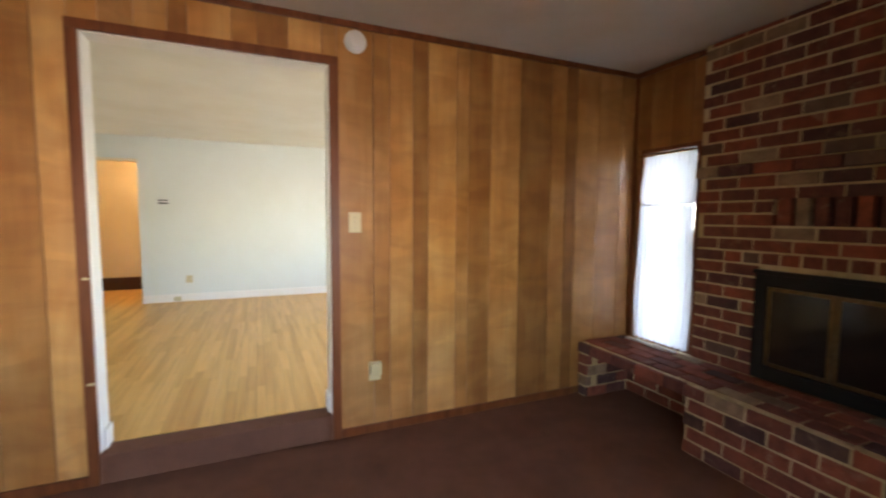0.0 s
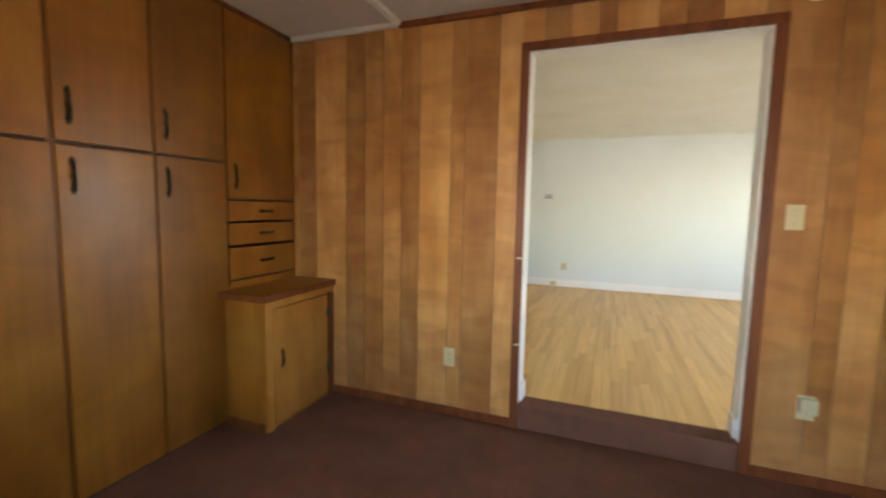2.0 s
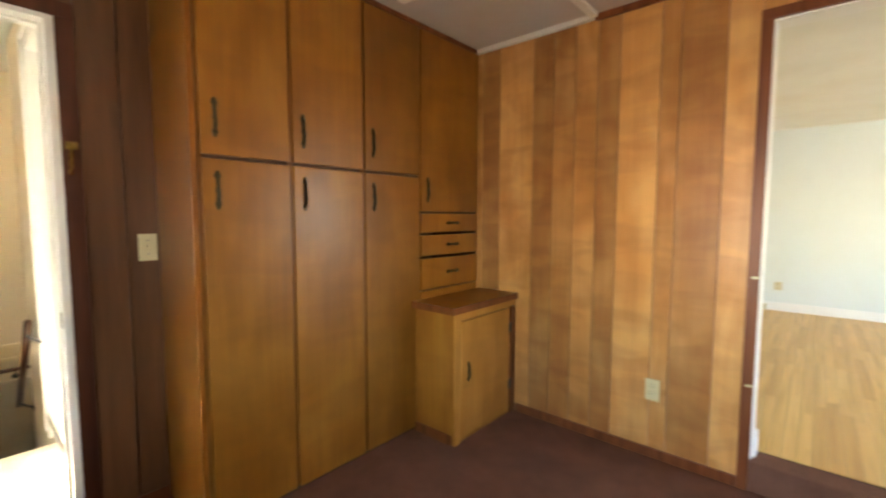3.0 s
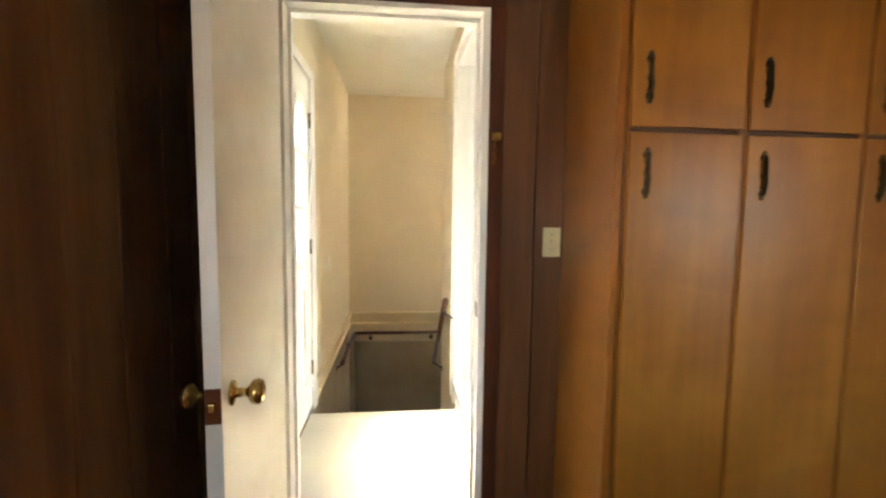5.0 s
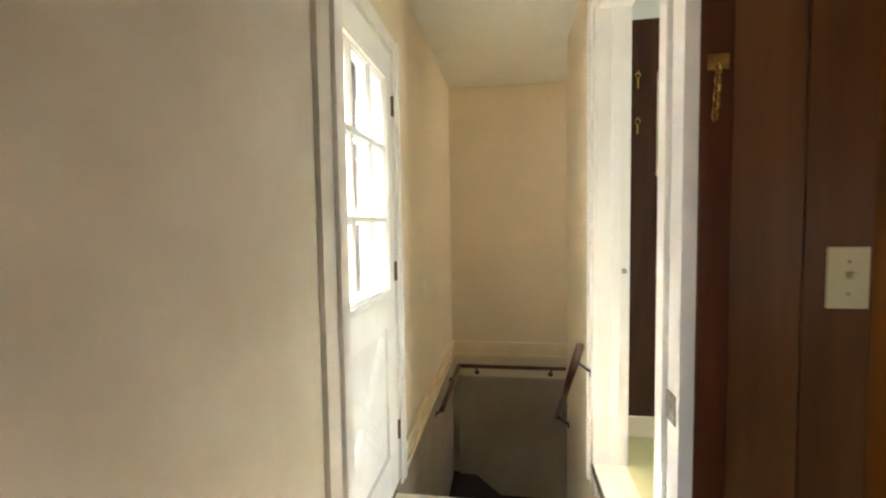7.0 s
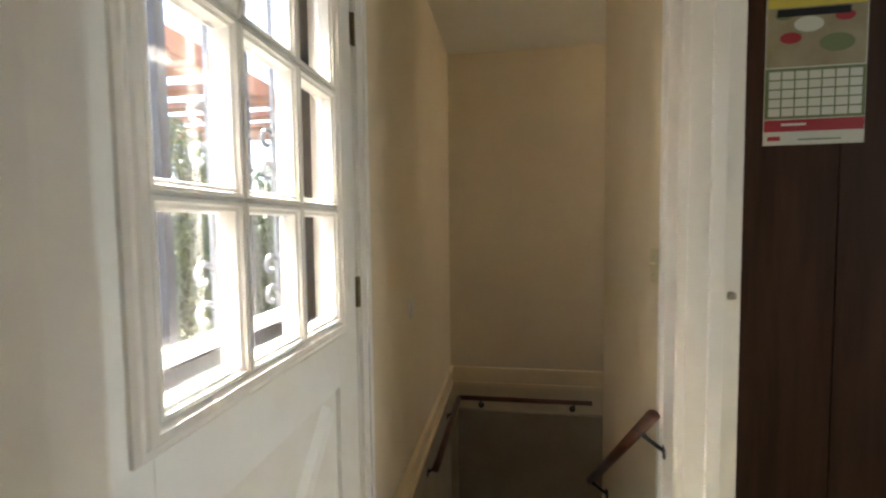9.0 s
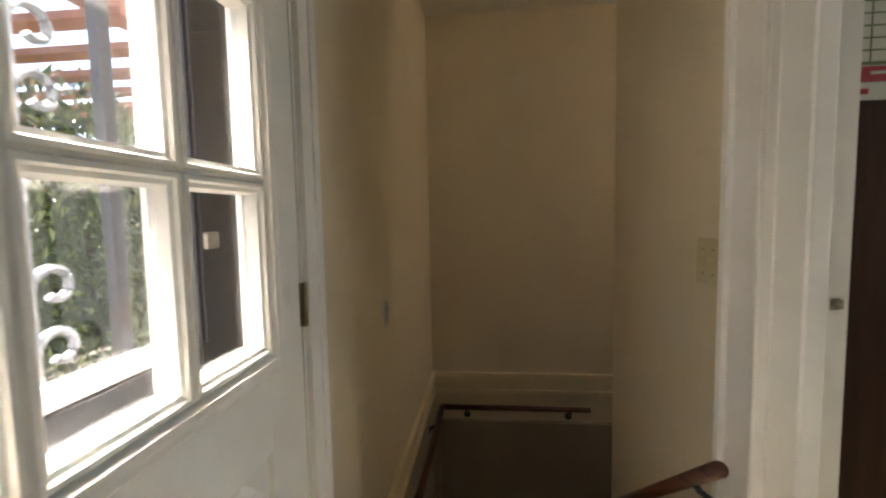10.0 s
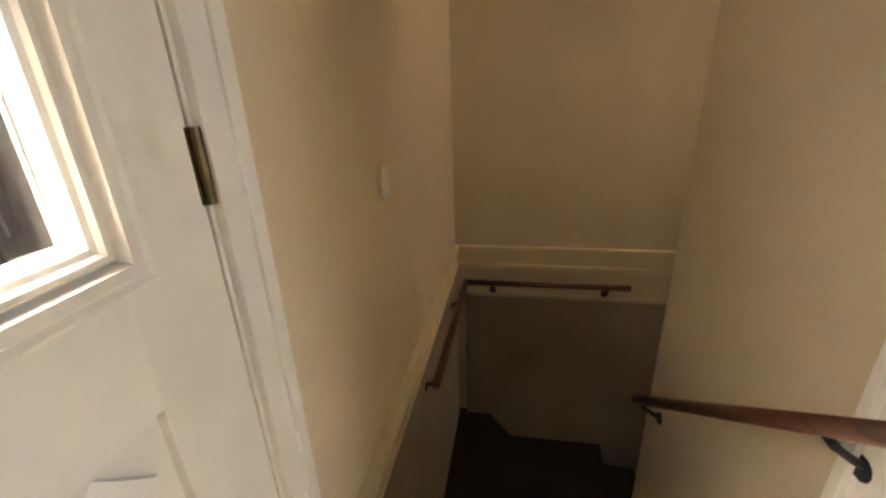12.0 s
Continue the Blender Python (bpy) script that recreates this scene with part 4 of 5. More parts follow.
wall_plate("light_switch", -3.243, HR, 1.088, (0, -1, 0), "three-gang ivory switch on the cream wall", 0.165, 0.115, "switch", 3)
hl = thing("ceiling_light", -3.11, 0.49, HC, "small round white fixture on the hall ceiling", "ceiling light")
part("base", shifted(lathe([(0.075, 0.0), (0.075, -0.012), (0.062, -0.03), (0.04, -0.038), (0.01, -0.04)], "z", 32), Matrix.Translation((-3.11, 0.49, HC))), WHITEPLASTIC, hl, "", True)
ov = thing("wall_cover", -3.69, HL, 0.856, "blank oval white cover plate on the cream wall", "cover plate")
part("plate", shifted(lathe([(0.05, 0.0), (0.048, 0.006), (0.03, 0.009)], "y", 28), Matrix.Translation((-3.69, HL, 0.856)) @ Matrix.Diagonal((0.7, 1, 1, 1))), WHITEPLASTIC, ov, "", True)

# ---- back door ----
DFACE = HL - 0.002
back_door = thing("back_door", -2.6, DFACE - 0.02, 0.012, "white painted back door with nine panes over a cross-buck panel", "door")
GX0, GX1, GZ0, GZ1 = -2.867, -2.265, 0.975, 1.872
yb, yf = DFACE - 0.042, DFACE
part("stile", box_bm((EX0 + 0.004, GX0, yb, yf, 0.015, EZ - 0.004), bevel=0.002), DOORWHITE, back_door)
part("stile", box_bm((GX1, EX1 - 0.004, yb, yf, 0.015, EZ - 0.004), bevel=0.002), DOORWHITE, back_door)
part("top_rail", box_bm((GX0, GX1, yb, yf, GZ1, EZ - 0.004)), DOORWHITE, back_door)
part("lock_rail", box_bm((GX0, GX1, yb, yf, 0.80, GZ0)), DOORWHITE, back_door)
part("bottom_rail", box_bm((GX0, GX1, yb, yf, 0.015, 0.21)), DOORWHITE, back_door)
part("panel", box_bm((GX0, GX1, yb + 0.01, yf - 0.014, 0.21, 0.80)), DOORWHITE, back_door)


def bar_between(p, q, w, y0, y1):
    bm = bmesh.new()
    d = (Vector(q) - Vector(p)).normalized()
    n = Vector((-d.y, d.x)) * w / 2
    pts = [Vector(p) + n, Vector(q) + n, Vector(q) - n, Vector(p) - n]
    inner = [Vector(p) + n * 0.45, Vector(q) + n * 0.45, Vector(q) - n * 0.45, Vector(p) - n * 0.45]
    a = [bm.verts.new((u.x, y0, u.y)) for u in pts]
    b = [bm.verts.new((u.x, y1, u.y)) for u in inner]
    bm.faces.new(b)
    bm.faces.new(a[::-1])
    for i in range(4):
        bm.faces.new((a[i], a[(i + 1) % 4], b[(i + 1) % 4], b[i]))
    bmesh.ops.recalc_face_normals(bm, faces=bm.faces)
    return bm


part("cross_brace", bar_between((GX0 + 0.05, 0.255), (GX1 - 0.05, 0.755), 0.085, yf - 0.014, yf - 0.001), DOORWHITE, back_door)
part("cross_brace", bar_between((GX0 + 0.05, 0.755), (GX1 - 0.05, 0.255), 0.085, yf - 0.014, yf - 0.002), DOORWHITE, back_door)
# moulded glazing frame
for i in range(3):
    for j in range(3):
        px0, px1 = GX0 + (GX1 - GX0) * i / 3, GX0 + (GX1 - GX0) * (i + 1) / 3
        pz0, pz1 = GZ0 + (GZ1 - GZ0) * j / 3, GZ0 + (GZ1 - GZ0) * (j + 1) / 3
        bm = bmesh.new()
        steps = [(0.0, 0.001), (0.004, 0.009), (0.010, 0.009), (0.013, 0.004), (0.019, 0.002), (0.022, -0.014), (0.022, -0.03)]
        rings = [[bm.verts.new((x, yf + dy, z)) for x, z in ((px0 + s, pz0 + s), (px1 - s, pz0 + s), (px1 - s, pz1 - s), (px0 + s, pz1 - s))] for s, dy in steps]
        for a, b in zip(rings, rings[1:]):
            for k in range(4):
                bm.faces.new((a[k], a[(k + 1) % 4], b[(k + 1) % 4], b[k]))
        bmesh.ops.recalc_face_normals(bm, faces=bm.faces)
        part("muntin", bm, WHITE, back_door)
        pn = part("pane", box_bm((px0 + 0.022, px1 - 0.022, yf - 0.024, yf - 0.020, pz0 + 0.022, pz1 - 0.022)), GLASS, back_door)
        pn.visible_shadow = False
bm = bmesh.new()
rings = [[bm.verts.new((x, yf + dy, z)) for x, z in ((GX0 - s, GZ0 - s), (GX1 + s, GZ0 - s), (GX1 + s, GZ1 + s), (GX0 - s, GZ1 + s))] for s, dy in ((0.036, -0.001), (0.036, 0.007), (0.030, 0.013), (0.022, 0.011), (0.018, 0.016), (0.006, 0.016), (0.0, 0.0005))]
for a, b in zip(rings, rings[1:]):
    for k in range(4):
        bm.faces.new((a[k], a[(k + 1) % 4], b[(k + 1) % 4], b[k]))
bmesh.ops.recalc_face_normals(bm, faces=bm.faces)
part("glazing_frame", bm, WHITE, back_door)
for i in (0, 1, 2, 3):
    x = GX0 + (GX1 - GX0) * i / 3
    z = GZ0 + (GZ1 - GZ0) * i / 3
    part("outer_bar", box_bm((x - 0.014, x + 0.014, yb + 0.002, yb + 0.016, GZ0, GZ1)), WHITE, back_door)
    part("outer_bar", box_bm((GX0, GX1, yb + 0.0, yb + 0.014, z - 0.014, z + 0.014)), WHITE, back_door)
bk = part("knob", shifted(lathe(KN, "y", 24), Matrix.Translation((-2.215, yf, 0.84))), OLDBRASS, back_door, "dull brass knob", True)
for z in (0.275, 1.035, 1.793):
    h = part("hinge", joined(tube([(EX0 - 0.001, yf + 0.006, z - 0.045), (EX0 - 0.001, yf + 0.006, z + 0.045)], 0.0065, 10), box_bm((EX0 + 0.004, EX0 + 0.009, yf - 0.001, yf + 0.002, z - 0.045, z + 0.045))), OLDBRASS, back_door, "worn brass butt hinge")
casing3 = thing("back_door_casing", -2.6, HL, 0, "white painted casing round the back door", "door casing", "", "structure")
part("casing_side", box_bm((EX0 - 0.052, EX0 - 0.006, HL, HL + 0.014, 0.0, EZ + 0.064), (EX0 - 0.078, EX0 - 0.05, HL, HL + 0.02, 0.0, EZ + 0.066), bevel=0.002), WHITE, casing3)
part("casing_side", box_bm((EX1 + 0.006, EX1 + 0.062, HL, HL + 0.016, 0.0, EZ + 0.066), bevel=0.003), WHITE, casing3)
part("casing_head", box_bm((EX0 - 0.006, EX1 + 0.006, HL, HL + 0.014, EZ + 0.006, EZ + 0.066), bevel=0.002), WHITE, casing3)
part("jamb_side", box_bm((EX0 - 0.015, EX0, HL - 0.16, HL - 0.001, 0.0, EZ)), WHITE, casing3)
part("jamb_side", box_bm((EX1, EX1 + 0.015, HL - 0.16, HL - 0.001, 0.0, EZ)), WHITE, casing3)
part("jamb_head", box_bm((EX0, EX1, HL - 0.16, HL - 0.001, EZ, EZ + 0.015)), WHITE, casing3)
structure("threshold", box_bm((EX0, EX1, HL - 0.16, HL + 0.004, -0.002, 0.012), bevel=0.002), OLDBRASS, "dark metal door threshold", "threshold")

# iron security door outside
SY = -0.115
gate = thing("security_door", -2.6, SY, 0.0, "black iron security storm door with scrollwork bars", "security door")
for x0, x1 in ((EX0 + 0.005, EX0 + 0.135), (EX1 - 0.1, EX1 - 0.005)):
    part("stile", box_bm((x0, x1, SY - 0.014, SY + 0.014, 0.02, EZ - 0.01), bevel=0.003), BLACKMETAL, gate)
for z0, z1 in ((0.02, 0.2), (0.90, 0.985), (EZ - 0.09, EZ - 0.01)):
    part("rail", box_bm((EX0 + 0.135, EX1 - 0.1, SY - 0.013, SY + 0.013, z0, z1), bevel=0.003), BLACKMETAL, gate)
part("sill_bar", box_bm((EX0 + 0.135, EX1 - 0.1, SY - 0.014, SY + 0.006, 0.986, 1.018), bevel=0.003), WHITEPLASTIC, gate, "pale glazing bar")
GY = -0.165
part("grille_frame", box_bm((-3.16, -3.11, GY - 0.012, GY + 0.012, 0.02, 2.06), bevel=0.003), BLACKMETAL, gate)
part("grille_frame", box_bm((-2.06, -2.01, GY - 0.012, GY + 0.012, 0.02, 2.06), bevel=0.003), BLACKMETAL, gate)
for z0, z1 in ((0.02, 0.07), (0.86, 0.89), (2.0, 2.05)):
    part("grille_rail", box_bm((-3.11, -2.06, GY - 0.01, GY + 0.01, z0, z1), bevel=0.003), BLACKMETAL, gate)
for x, z in ((-3.135, 0.3), (-3.135, 1.8), (-2.035, 0.3), (-2.035, 1.8)):
    part("standoff", box_bm((x - 0.012, x + 0.012, GY + 0.012, -0.1305, z - 0.03, z + 0.03)), BLACKMETAL, gate)
for x in (-2.256, -2.513, -2.772):
    part("bar", box_bm((x - 0.011, x + 0.011, GY - 0.009, GY + 0.009, 0.07, 2.0), bevel=0.002), BLACKMETAL, gate)
for x in (-2.385, -2.642, -2.9):
    part("slim_bar", box_bm((x - 0.005, x + 0.005, GY - 0.005, GY + 0.005, 0.07, 2.0), bevel=0.002), GREYMETAL, gate, "grey painted bar")


def scroll(cx, cz, r, sgn):
    pts = []
    for k in range(26):
        a = k / 25 * 1.7 * math.pi
        rr = r * (1 - 0.55 * k / 25)
        pts.append((cx + sgn * rr * math.cos(a), GY, cz + rr * math.sin(a)))
    return tube(pts, 0.0065, 6)


for cx, cz in ((-2.9, 1.085), (-2.642, 1.42), (-2.385, 1.085), (-2.9, 1.42), (-2.642, 1.085), (-2.385, 1.42)):
    for k in (1, -1):
        part("scroll", joined(scroll(cx - 0.032, cz + 0.042 * k, 0.03, 1), scroll(cx + 0.032, cz + 0.042 * k, 0.03, -1)), GREYMETAL, gate, "grey painted scroll")
part("stile_bead", box_bm((EX0 + 0.115, EX0 + 0.128, SY + 0.0145, SY + 0.02, 0.99, EZ - 0.1), bevel=0.002), BLACKMETAL, gate)
# the glass carries the glare veil in its material
sg = part("storm_glass", box_bm((EX0 + 0.136, EX1 - 0.101, SY - 0.002, SY + 0.001, 1.02, EZ - 0.091)), STORMGLASS, gate, "storm glass with a pale glare haze mixed in")
sg.visible_shadow = False
part("closer_bracket", box_bm((EX0 + 0.09, EX0 + 0.125, SY + 0.014, SY + 0.03, 1.16, 1.19), bevel=0.004), STEEL, gate)

# ---- kitchen beyond the doorway ----
KW = -3.33
casing4 = thing("kitchen_doorway_casing", -2.56, HR, 0, "white moulded casing and jamb of the kitchen doorway", "door casing", "", "structure")
part("casing_side", box_bm((KX0 - 0.13, KX0 - 0.028, HR - 0.014, HR, 0.0, KH + 0.008), (KX0 - 0.152, KX0 - 0.128, HR - 0.026, HR, 0.0, KH + 0.1075), (KX0 - 0.03, KX0 - 0.006, HR - 0.02, HR, 0.0, KH + 0.006), bevel=0.003), WHITE, casing4)
part("casing_head", box_bm((KX0 - 0.1275, KX1 + 0.05, HR - 0.013, HR, KH + 0.0085, KH + 0.087), (KX0 - 0.154, KX1 + 0.052, HR - 0.027, HR, KH + 0.085, KH + 0.11), bevel=0.003), WHITE, casing4)
part("casing_side", box_bm((KX1 + 0.008, KX1 + 0.07, HR - 0.014, HR, 0.0, KH + 0.008), bevel=0.003), WHITE, casing4)
part("jamb_side", box_bm((KX0 - 0.015, KX0, HR - 0.002, HR + 0.13, KZ, KH)), WHITE, casing4)
part("jamb_side", box_bm((KX1, KX1 + 0.015, HR - 0.002, HR + 0.13, KZ, KH)), WHITE, casing4)
part("stop", box_bm((KX0, KX0 + 0.013, HR + 0.05, HR + 0.085, KZ + 0.004, KH - 0.001), bevel=0.003), WHITE, casing4)
part("bead", tube([(KX0 - 0.012, HR - 0.02, 0.0), (KX0 - 0.012, HR - 0.02, KH + 0.006)], 0.007, 8), WHITE, casing4, "", True)
part("jamb_head", box_bm((KX0, KX1, HR - 0.002, HR + 0.13, KH, KH + 0.015)), WHITE, casing4)
part("strike_plate", box_bm((KX0 - 0.001, KX0 + 0.003, HR + 0.098, HR + 0.112, 1.022, 1.044), (KX0 - 0.001, KX0 + 0.008, HR + 0.108, HR + 0.116, 1.025, 1.041)), STEEL, casing4)
structure("threshold", box_bm((KX0, KX1, HR - 0.02, HR + 0.12, KZ - 0.012, KZ + 0.004), bevel=0.003), VINYL, "cream raised kitchen threshold", "threshold")
structure("trim", box_bm((KX0, KX1, HR - 0.026, HR - 0.0205, KZ - 0.035, KZ + 0.006), bevel=0.001), STEEL, "grey metal edge strip", "trim")
structure("trim", box_bm((KX0, KX1, HR - 0.004, HR + 0.008, 0.0, KZ - 0.036)), WHITE, "white step riser below the kitchen threshold", "trim")
structure("floor_kitchen", box_bm((KW, WP - 0.12, HR + 0.1205, WN + 0.1, KZ - 0.1, KZ)), KITVINYL, "yellow-green vinyl kitchen floor", "floor")
structure("ceiling_kitchen", box_bm((KW - 0.1, WP - 0.12, HR + 0.12, WN + 0.12, HC - 0.06, HC - 0.001)), CEILPAINT, "plain kitchen ceiling", "ceiling")
kw = structure("wall_kitchen", box_bm((KW - 0.1, KW - 0.008, HR + 0.121, 3.0, 0, HC - 0.06)), GROOVE, "dark brown wood panel in the kitchen", "wall")
structure("trim", box_bm((KW - 0.008, KW + 0.004, HR + 0.121, 3.0, 2.23, HC - 0.06)), LRPAINT, "pale green painted strip above the dark panel", "trim")
planks(kw, [HR + 0.121, 1.5, 1.9, 2.4, 3.0], [0.72, 0.65, 0.75, 0.7], KZ, 2.23, lambda u0, u1, z0, z1, d: (KW - d * 0.6, KW, u0, u1, z0, z1), KITPANEL)
structure("baseboard", box_bm((KW, KW + 0.014, HR + 0.121, 3.0, KZ, KZ + 0.105), bevel=0.003), HALLPAINT, "cream kitchen baseboard", "baseboard")
structure("wall_kitchen_far", box_bm((KW - 0.1, -2.9, WN + 0.0, WN + 0.1, 0, HC)), LRPAINT, "pale kitchen wall", "wall")

CYELLOW = paint("calendar_yellow", (0.62, 0.5, 0.06), 0.6, 0.1)
cal = thing("calendar", KW, 1.42, 1.47, "paper wall calendar with a food picture above a month grid", "calendar")
PAPER = paint("calendar_paper", (0.62, 0.60, 0.50), 0.6, 0.05)
CGREEN = paint("calendar_green", (0.16, 0.19, 0.07), 0.6, 0.1)
CRED = paint("calendar_red", (0.36, 0.012, 0.018), 0.5, 0.1)
CFOOD = paint("calendar_picture", (0.36, 0.30, 0.18), 0.5, 0.6, 25)
c0, c1 = 1.278, 1.562
part("sheet", box_bm((KW + 0.001, KW + 0.003, c0, c1, 1.47, 1.975)), PAPER, cal)
part("picture", box_bm((KW + 0.0035, KW + 0.0045, c0 + 0.004, c1 - 0.004, 1.712, 1.925)), CFOOD, cal)
part("yellow_band", box_bm((KW + 0.005, KW + 0.0056, c0 + 0.004, c1 - 0.004, 1.893, 1.93)), CYELLOW, cal)
part("title_bar", box_bm((KW + 0.006, KW + 0.0066, c0 + 0.03, c1 - 0.05, 1.865, 1.888)), SOOT, cal)
part("grid_sheet", box_bm((KW + 0.0035, KW + 0.0045, c0 + 0.002, c1 - 0.002, 1.552, 1.708)), CGREEN, cal)
for j in range(5):
    for i in range(7):
        cy = c0 + 0.012 + i * 0.0378
        cz = 1.56 + j * 0.0285
        part("day_cell", box_bm((KW + 0.005, KW + 0.0056, cy, cy + 0.033, cz, cz + 0.024)), PAPER, cal)
part("red_band", box_bm((KW + 0.0035, KW + 0.0045, c0 + 0.002, c1 - 0.002, 1.512, 1.549)), CRED, cal)
part("red_band", box_bm((KW + 0.0035, KW + 0.0045, c0 + 0.002, c1 - 0.002, 1.935, 1.972)), CRED, cal)
part("text_bar", box_bm((KW + 0.005, KW + 0.0056, c0 + 0.05, c0 + 0.12, 1.53, 1.537)), PAPER, cal)
part("text_bar", box_bm((KW + 0.0035, KW + 0.0045, c0 + 0.012, c0 + 0.048, 1.484, 1.497)), CRED, cal)
part("text_bar", box_bm((KW + 0.0035, KW + 0.0045, c0 + 0.1, c0 + 0.22, 1.484, 1.488)), CGREEN, cal)
for (y, z, r, mt) in ((0.07, 1.80, 0.022, CRED), (0.12, 1.84, 0.03, PAPER), (0.2, 1.78, 0.035, CGREEN), (0.22, 1.86, 0.02, CRED), (0.05, 1.87, 0.018, CGREEN)):
    part("picture_shape", shifted(lathe([(r, 0.0), (r, 0.0008)], "x", 16), Matrix.Translation((KW + 0.0046, c0 + y, z)) @ Matrix.Diagonal((1, 1.4, 0.8, 1))), mt, cal)

for z in (1.97, 1.75):
    k = thing("key", KW, 1.185, z, "brass key hanging from a hook on the dark panel", "key", "keys on hooks")
    part("hook", tube([(KW + 0.0005, 1.185, z), (KW + 0.02, 1.185, z), (KW + 0.024, 1.185, z + 0.01)], 0.0022, 6), BRASS, k)
    bow = [(KW + 0.014, 1.185 + 0.012 * math.sin(j * math.pi / 6), z - 0.012 + 0.012 * math.cos(j * math.pi / 6)) for j in range(13)]
    part("key_bow", tube(bow, 0.0025, 5), BRASS, k)
    part("key_blade", box_bm((KW + 0.0125, KW + 0.0155, 1.181, 1.189, z - 0.075, z - 0.0265), bevel=0.001), BRASS, k)

# ---- outdoors ----
structure("ground", box_bm((-60, 60, -60, -0.14, -0.5, -0.16)), GROUND, "pale concrete patio", "ground")
structure("soil", box_bm((-9, 3, -4.2, -1.75, -0.2, -0.11), bevel=0.02), SOIL, "dark mulch bed", "soil")
rng = random.Random(4)
hedge = thing("hedge", -4.0, -2.4, -0.11, "dense dark green laurel hedge with glossy leaves", "hedge")
bm = bmesh.new()
for k in range(20000):
    x = rng.uniform(-7.5, -1.2)
    z = rng.uniform(-0.05, 1.0) * 1.85 if rng.random() < 0.75 else rng.uniform(1.2, 2.05 + 0.1 * math.sin(x * 2.3))
    y = -2.05 - abs(rng.gauss(0, 0.22)) - 0.15 * math.sin(x * 3.1) + 0.1 * math.sin(z * 5)
    s = rng.uniform(0.03, 0.055)
    m = Matrix.Translation((x, y, max(z, -0.05))) @ Euler((rng.uniform(-1.2, 1.2), rng.uniform(-1.5, 1.5), rng.uniform(0, 6.28))).to_matrix().to_4x4()
    vs = [bm.verts.new(m @ Vector(p)) for p in ((-s, 0, 0), (0, -s * 0.4, s * 0.1), (s, 0, -0.1 * s), (0, s * 0.4, s * 0.1))]
    bm.faces.new(vs)
part("leaves", bm, LEAF, hedge)
for k in range(14):
    x = -7.2 + k * 0.45
    part("stem", tube([(x, -2.35, -0.11), (x + rng.uniform(-0.1, 0.1), -2.4, 0.7), (x + rng.uniform(-0.2, 0.2), -2.35, 1.5)], 0.02, 6), SOIL, hedge)
part("inner_twigs", box_bm((-7.4, -1.3, -2.75, -2.5, -0.1, 1.6), bevel=0.05), LEAF, hedge)
cover = thing("pergola", -4, -2.8, 2.1, "open pergola of reddish cedar boards on posts", "pergola")
for k in range(8):
    x = -5.35 + 0.34 * k
    part("board", box_bm((x - 0.06, x + 0.06, -4.6, -1.15, 2.1, 2.14), bevel=0.005), CEDAR, cover)
part("fascia", box_bm((-5.64, -5.6, -4.62, -1.13, 2.06, 2.22), bevel=0.005), CEDAR, cover)
for y in (-4.45, -1.3):
    part("beam", box_bm((-5.6, -2.7, y - 0.045, y + 0.045, 2.1405, 2.27), bevel=0.006), CEDAR, cover)
    for x in (-5.5, -2.8):
        part("post", box_bm((x - 0.045, x + 0.045, y - 0.045, y + 0.045, -0.16, 2.1), bevel=0.006), CEDAR, cover)

# unseen slabs added to block sun at the east and south openings
structure("eave", box_bm((-1.6, 3.6, -1.75, -0.19, 2.2, 2.3)), SUNBLOCK, "unseen overhang added to keep the sun out of the den", "eave")
structure("eave", box_bm((LX1 + 0.11, LX1 + 1.6, 2.3, 7.2, 2.2, 2.3)), SUNBLOCK, "unseen overhang added to shade the living room side", "eave")

# ---- fireplace ----
FX, HZ, HX = 3.36, 0.39, 2.915                  # brick face, hearth top, hearth front
fire = thing("fireplace", FX, 1.2, 0, "old red brick chimney breast with pale mortar and a raised hearth", "fireplace")
FY0, FY1, FZ0, FZ1 = 0.7, 2.045, 0.405, 1.015
SO0, SO1, SOY = 1.262, 1.409, 1.995            # band of upright bricks with open slots
for q in ((FY1, 2.425, HZ, CEIL - 0.001), (0.1, FY0, HZ, CEIL - 0.001), (FY0, FY1, FZ1, SO0), (FY0, FY1, SO1, CEIL - 0.001), (SOY, FY1, SO0, SO1)):
    part("mortar_bed", box_bm((FX + 0.004, WE + 0.011, *q)), MORTAR, fire)
# near-black sheet stands in for the shade deep in the slots
part("slot_back", box_bm((WE - 0.002, WE + 0.011, FY0, SOY, SO0, SO1)), SHADOWBOX, fire, "near-black back of the brick slots, painted as their shade")
part("hearth_core", box_bm((HX + 0.006, WE - 0.06, 0.1, 2.124, 0.0, HZ - 0.006)), MORTAR, fire)
part("bench_pier", box_bm((HX + 0.006, WE - 0.02, 2.906, WN - 0.013, 0.0, HZ - 0.07)), MORTAR, fire)
part("bench_slab", box_bm((HX + 0.03, WE - 0.002, 2.124, WN - 0.013, HZ - 0.06, HZ - 0.006)), MORTAR, fire)
part("recess_back", box_bm((3.31, WE - 0.003, 2.125, 2.905, 0.0, HZ - 0.061)), MORTAR, fire)

COURSE, BL, J = 0.0723, 0.203, 0.0115
MESHES = []
brng = random.Random(11)
for k in range(5):
    bm = box_bm((0, 0.05, 0, BL - J, 0, COURSE - J), bevel=0.003)
    for v in bm.verts:
        v.co += Vector((brng.uniform(-0.0025, 0.0015), brng.uniform(-0.003, 0.003), brng.uniform(-0.002, 0.002)))
    me = bpy.data.meshes.new("brick")
    bm.to_mesh(me)
    bm.free()
    me.materials.append(BRICK)
    MESHES.append(me)


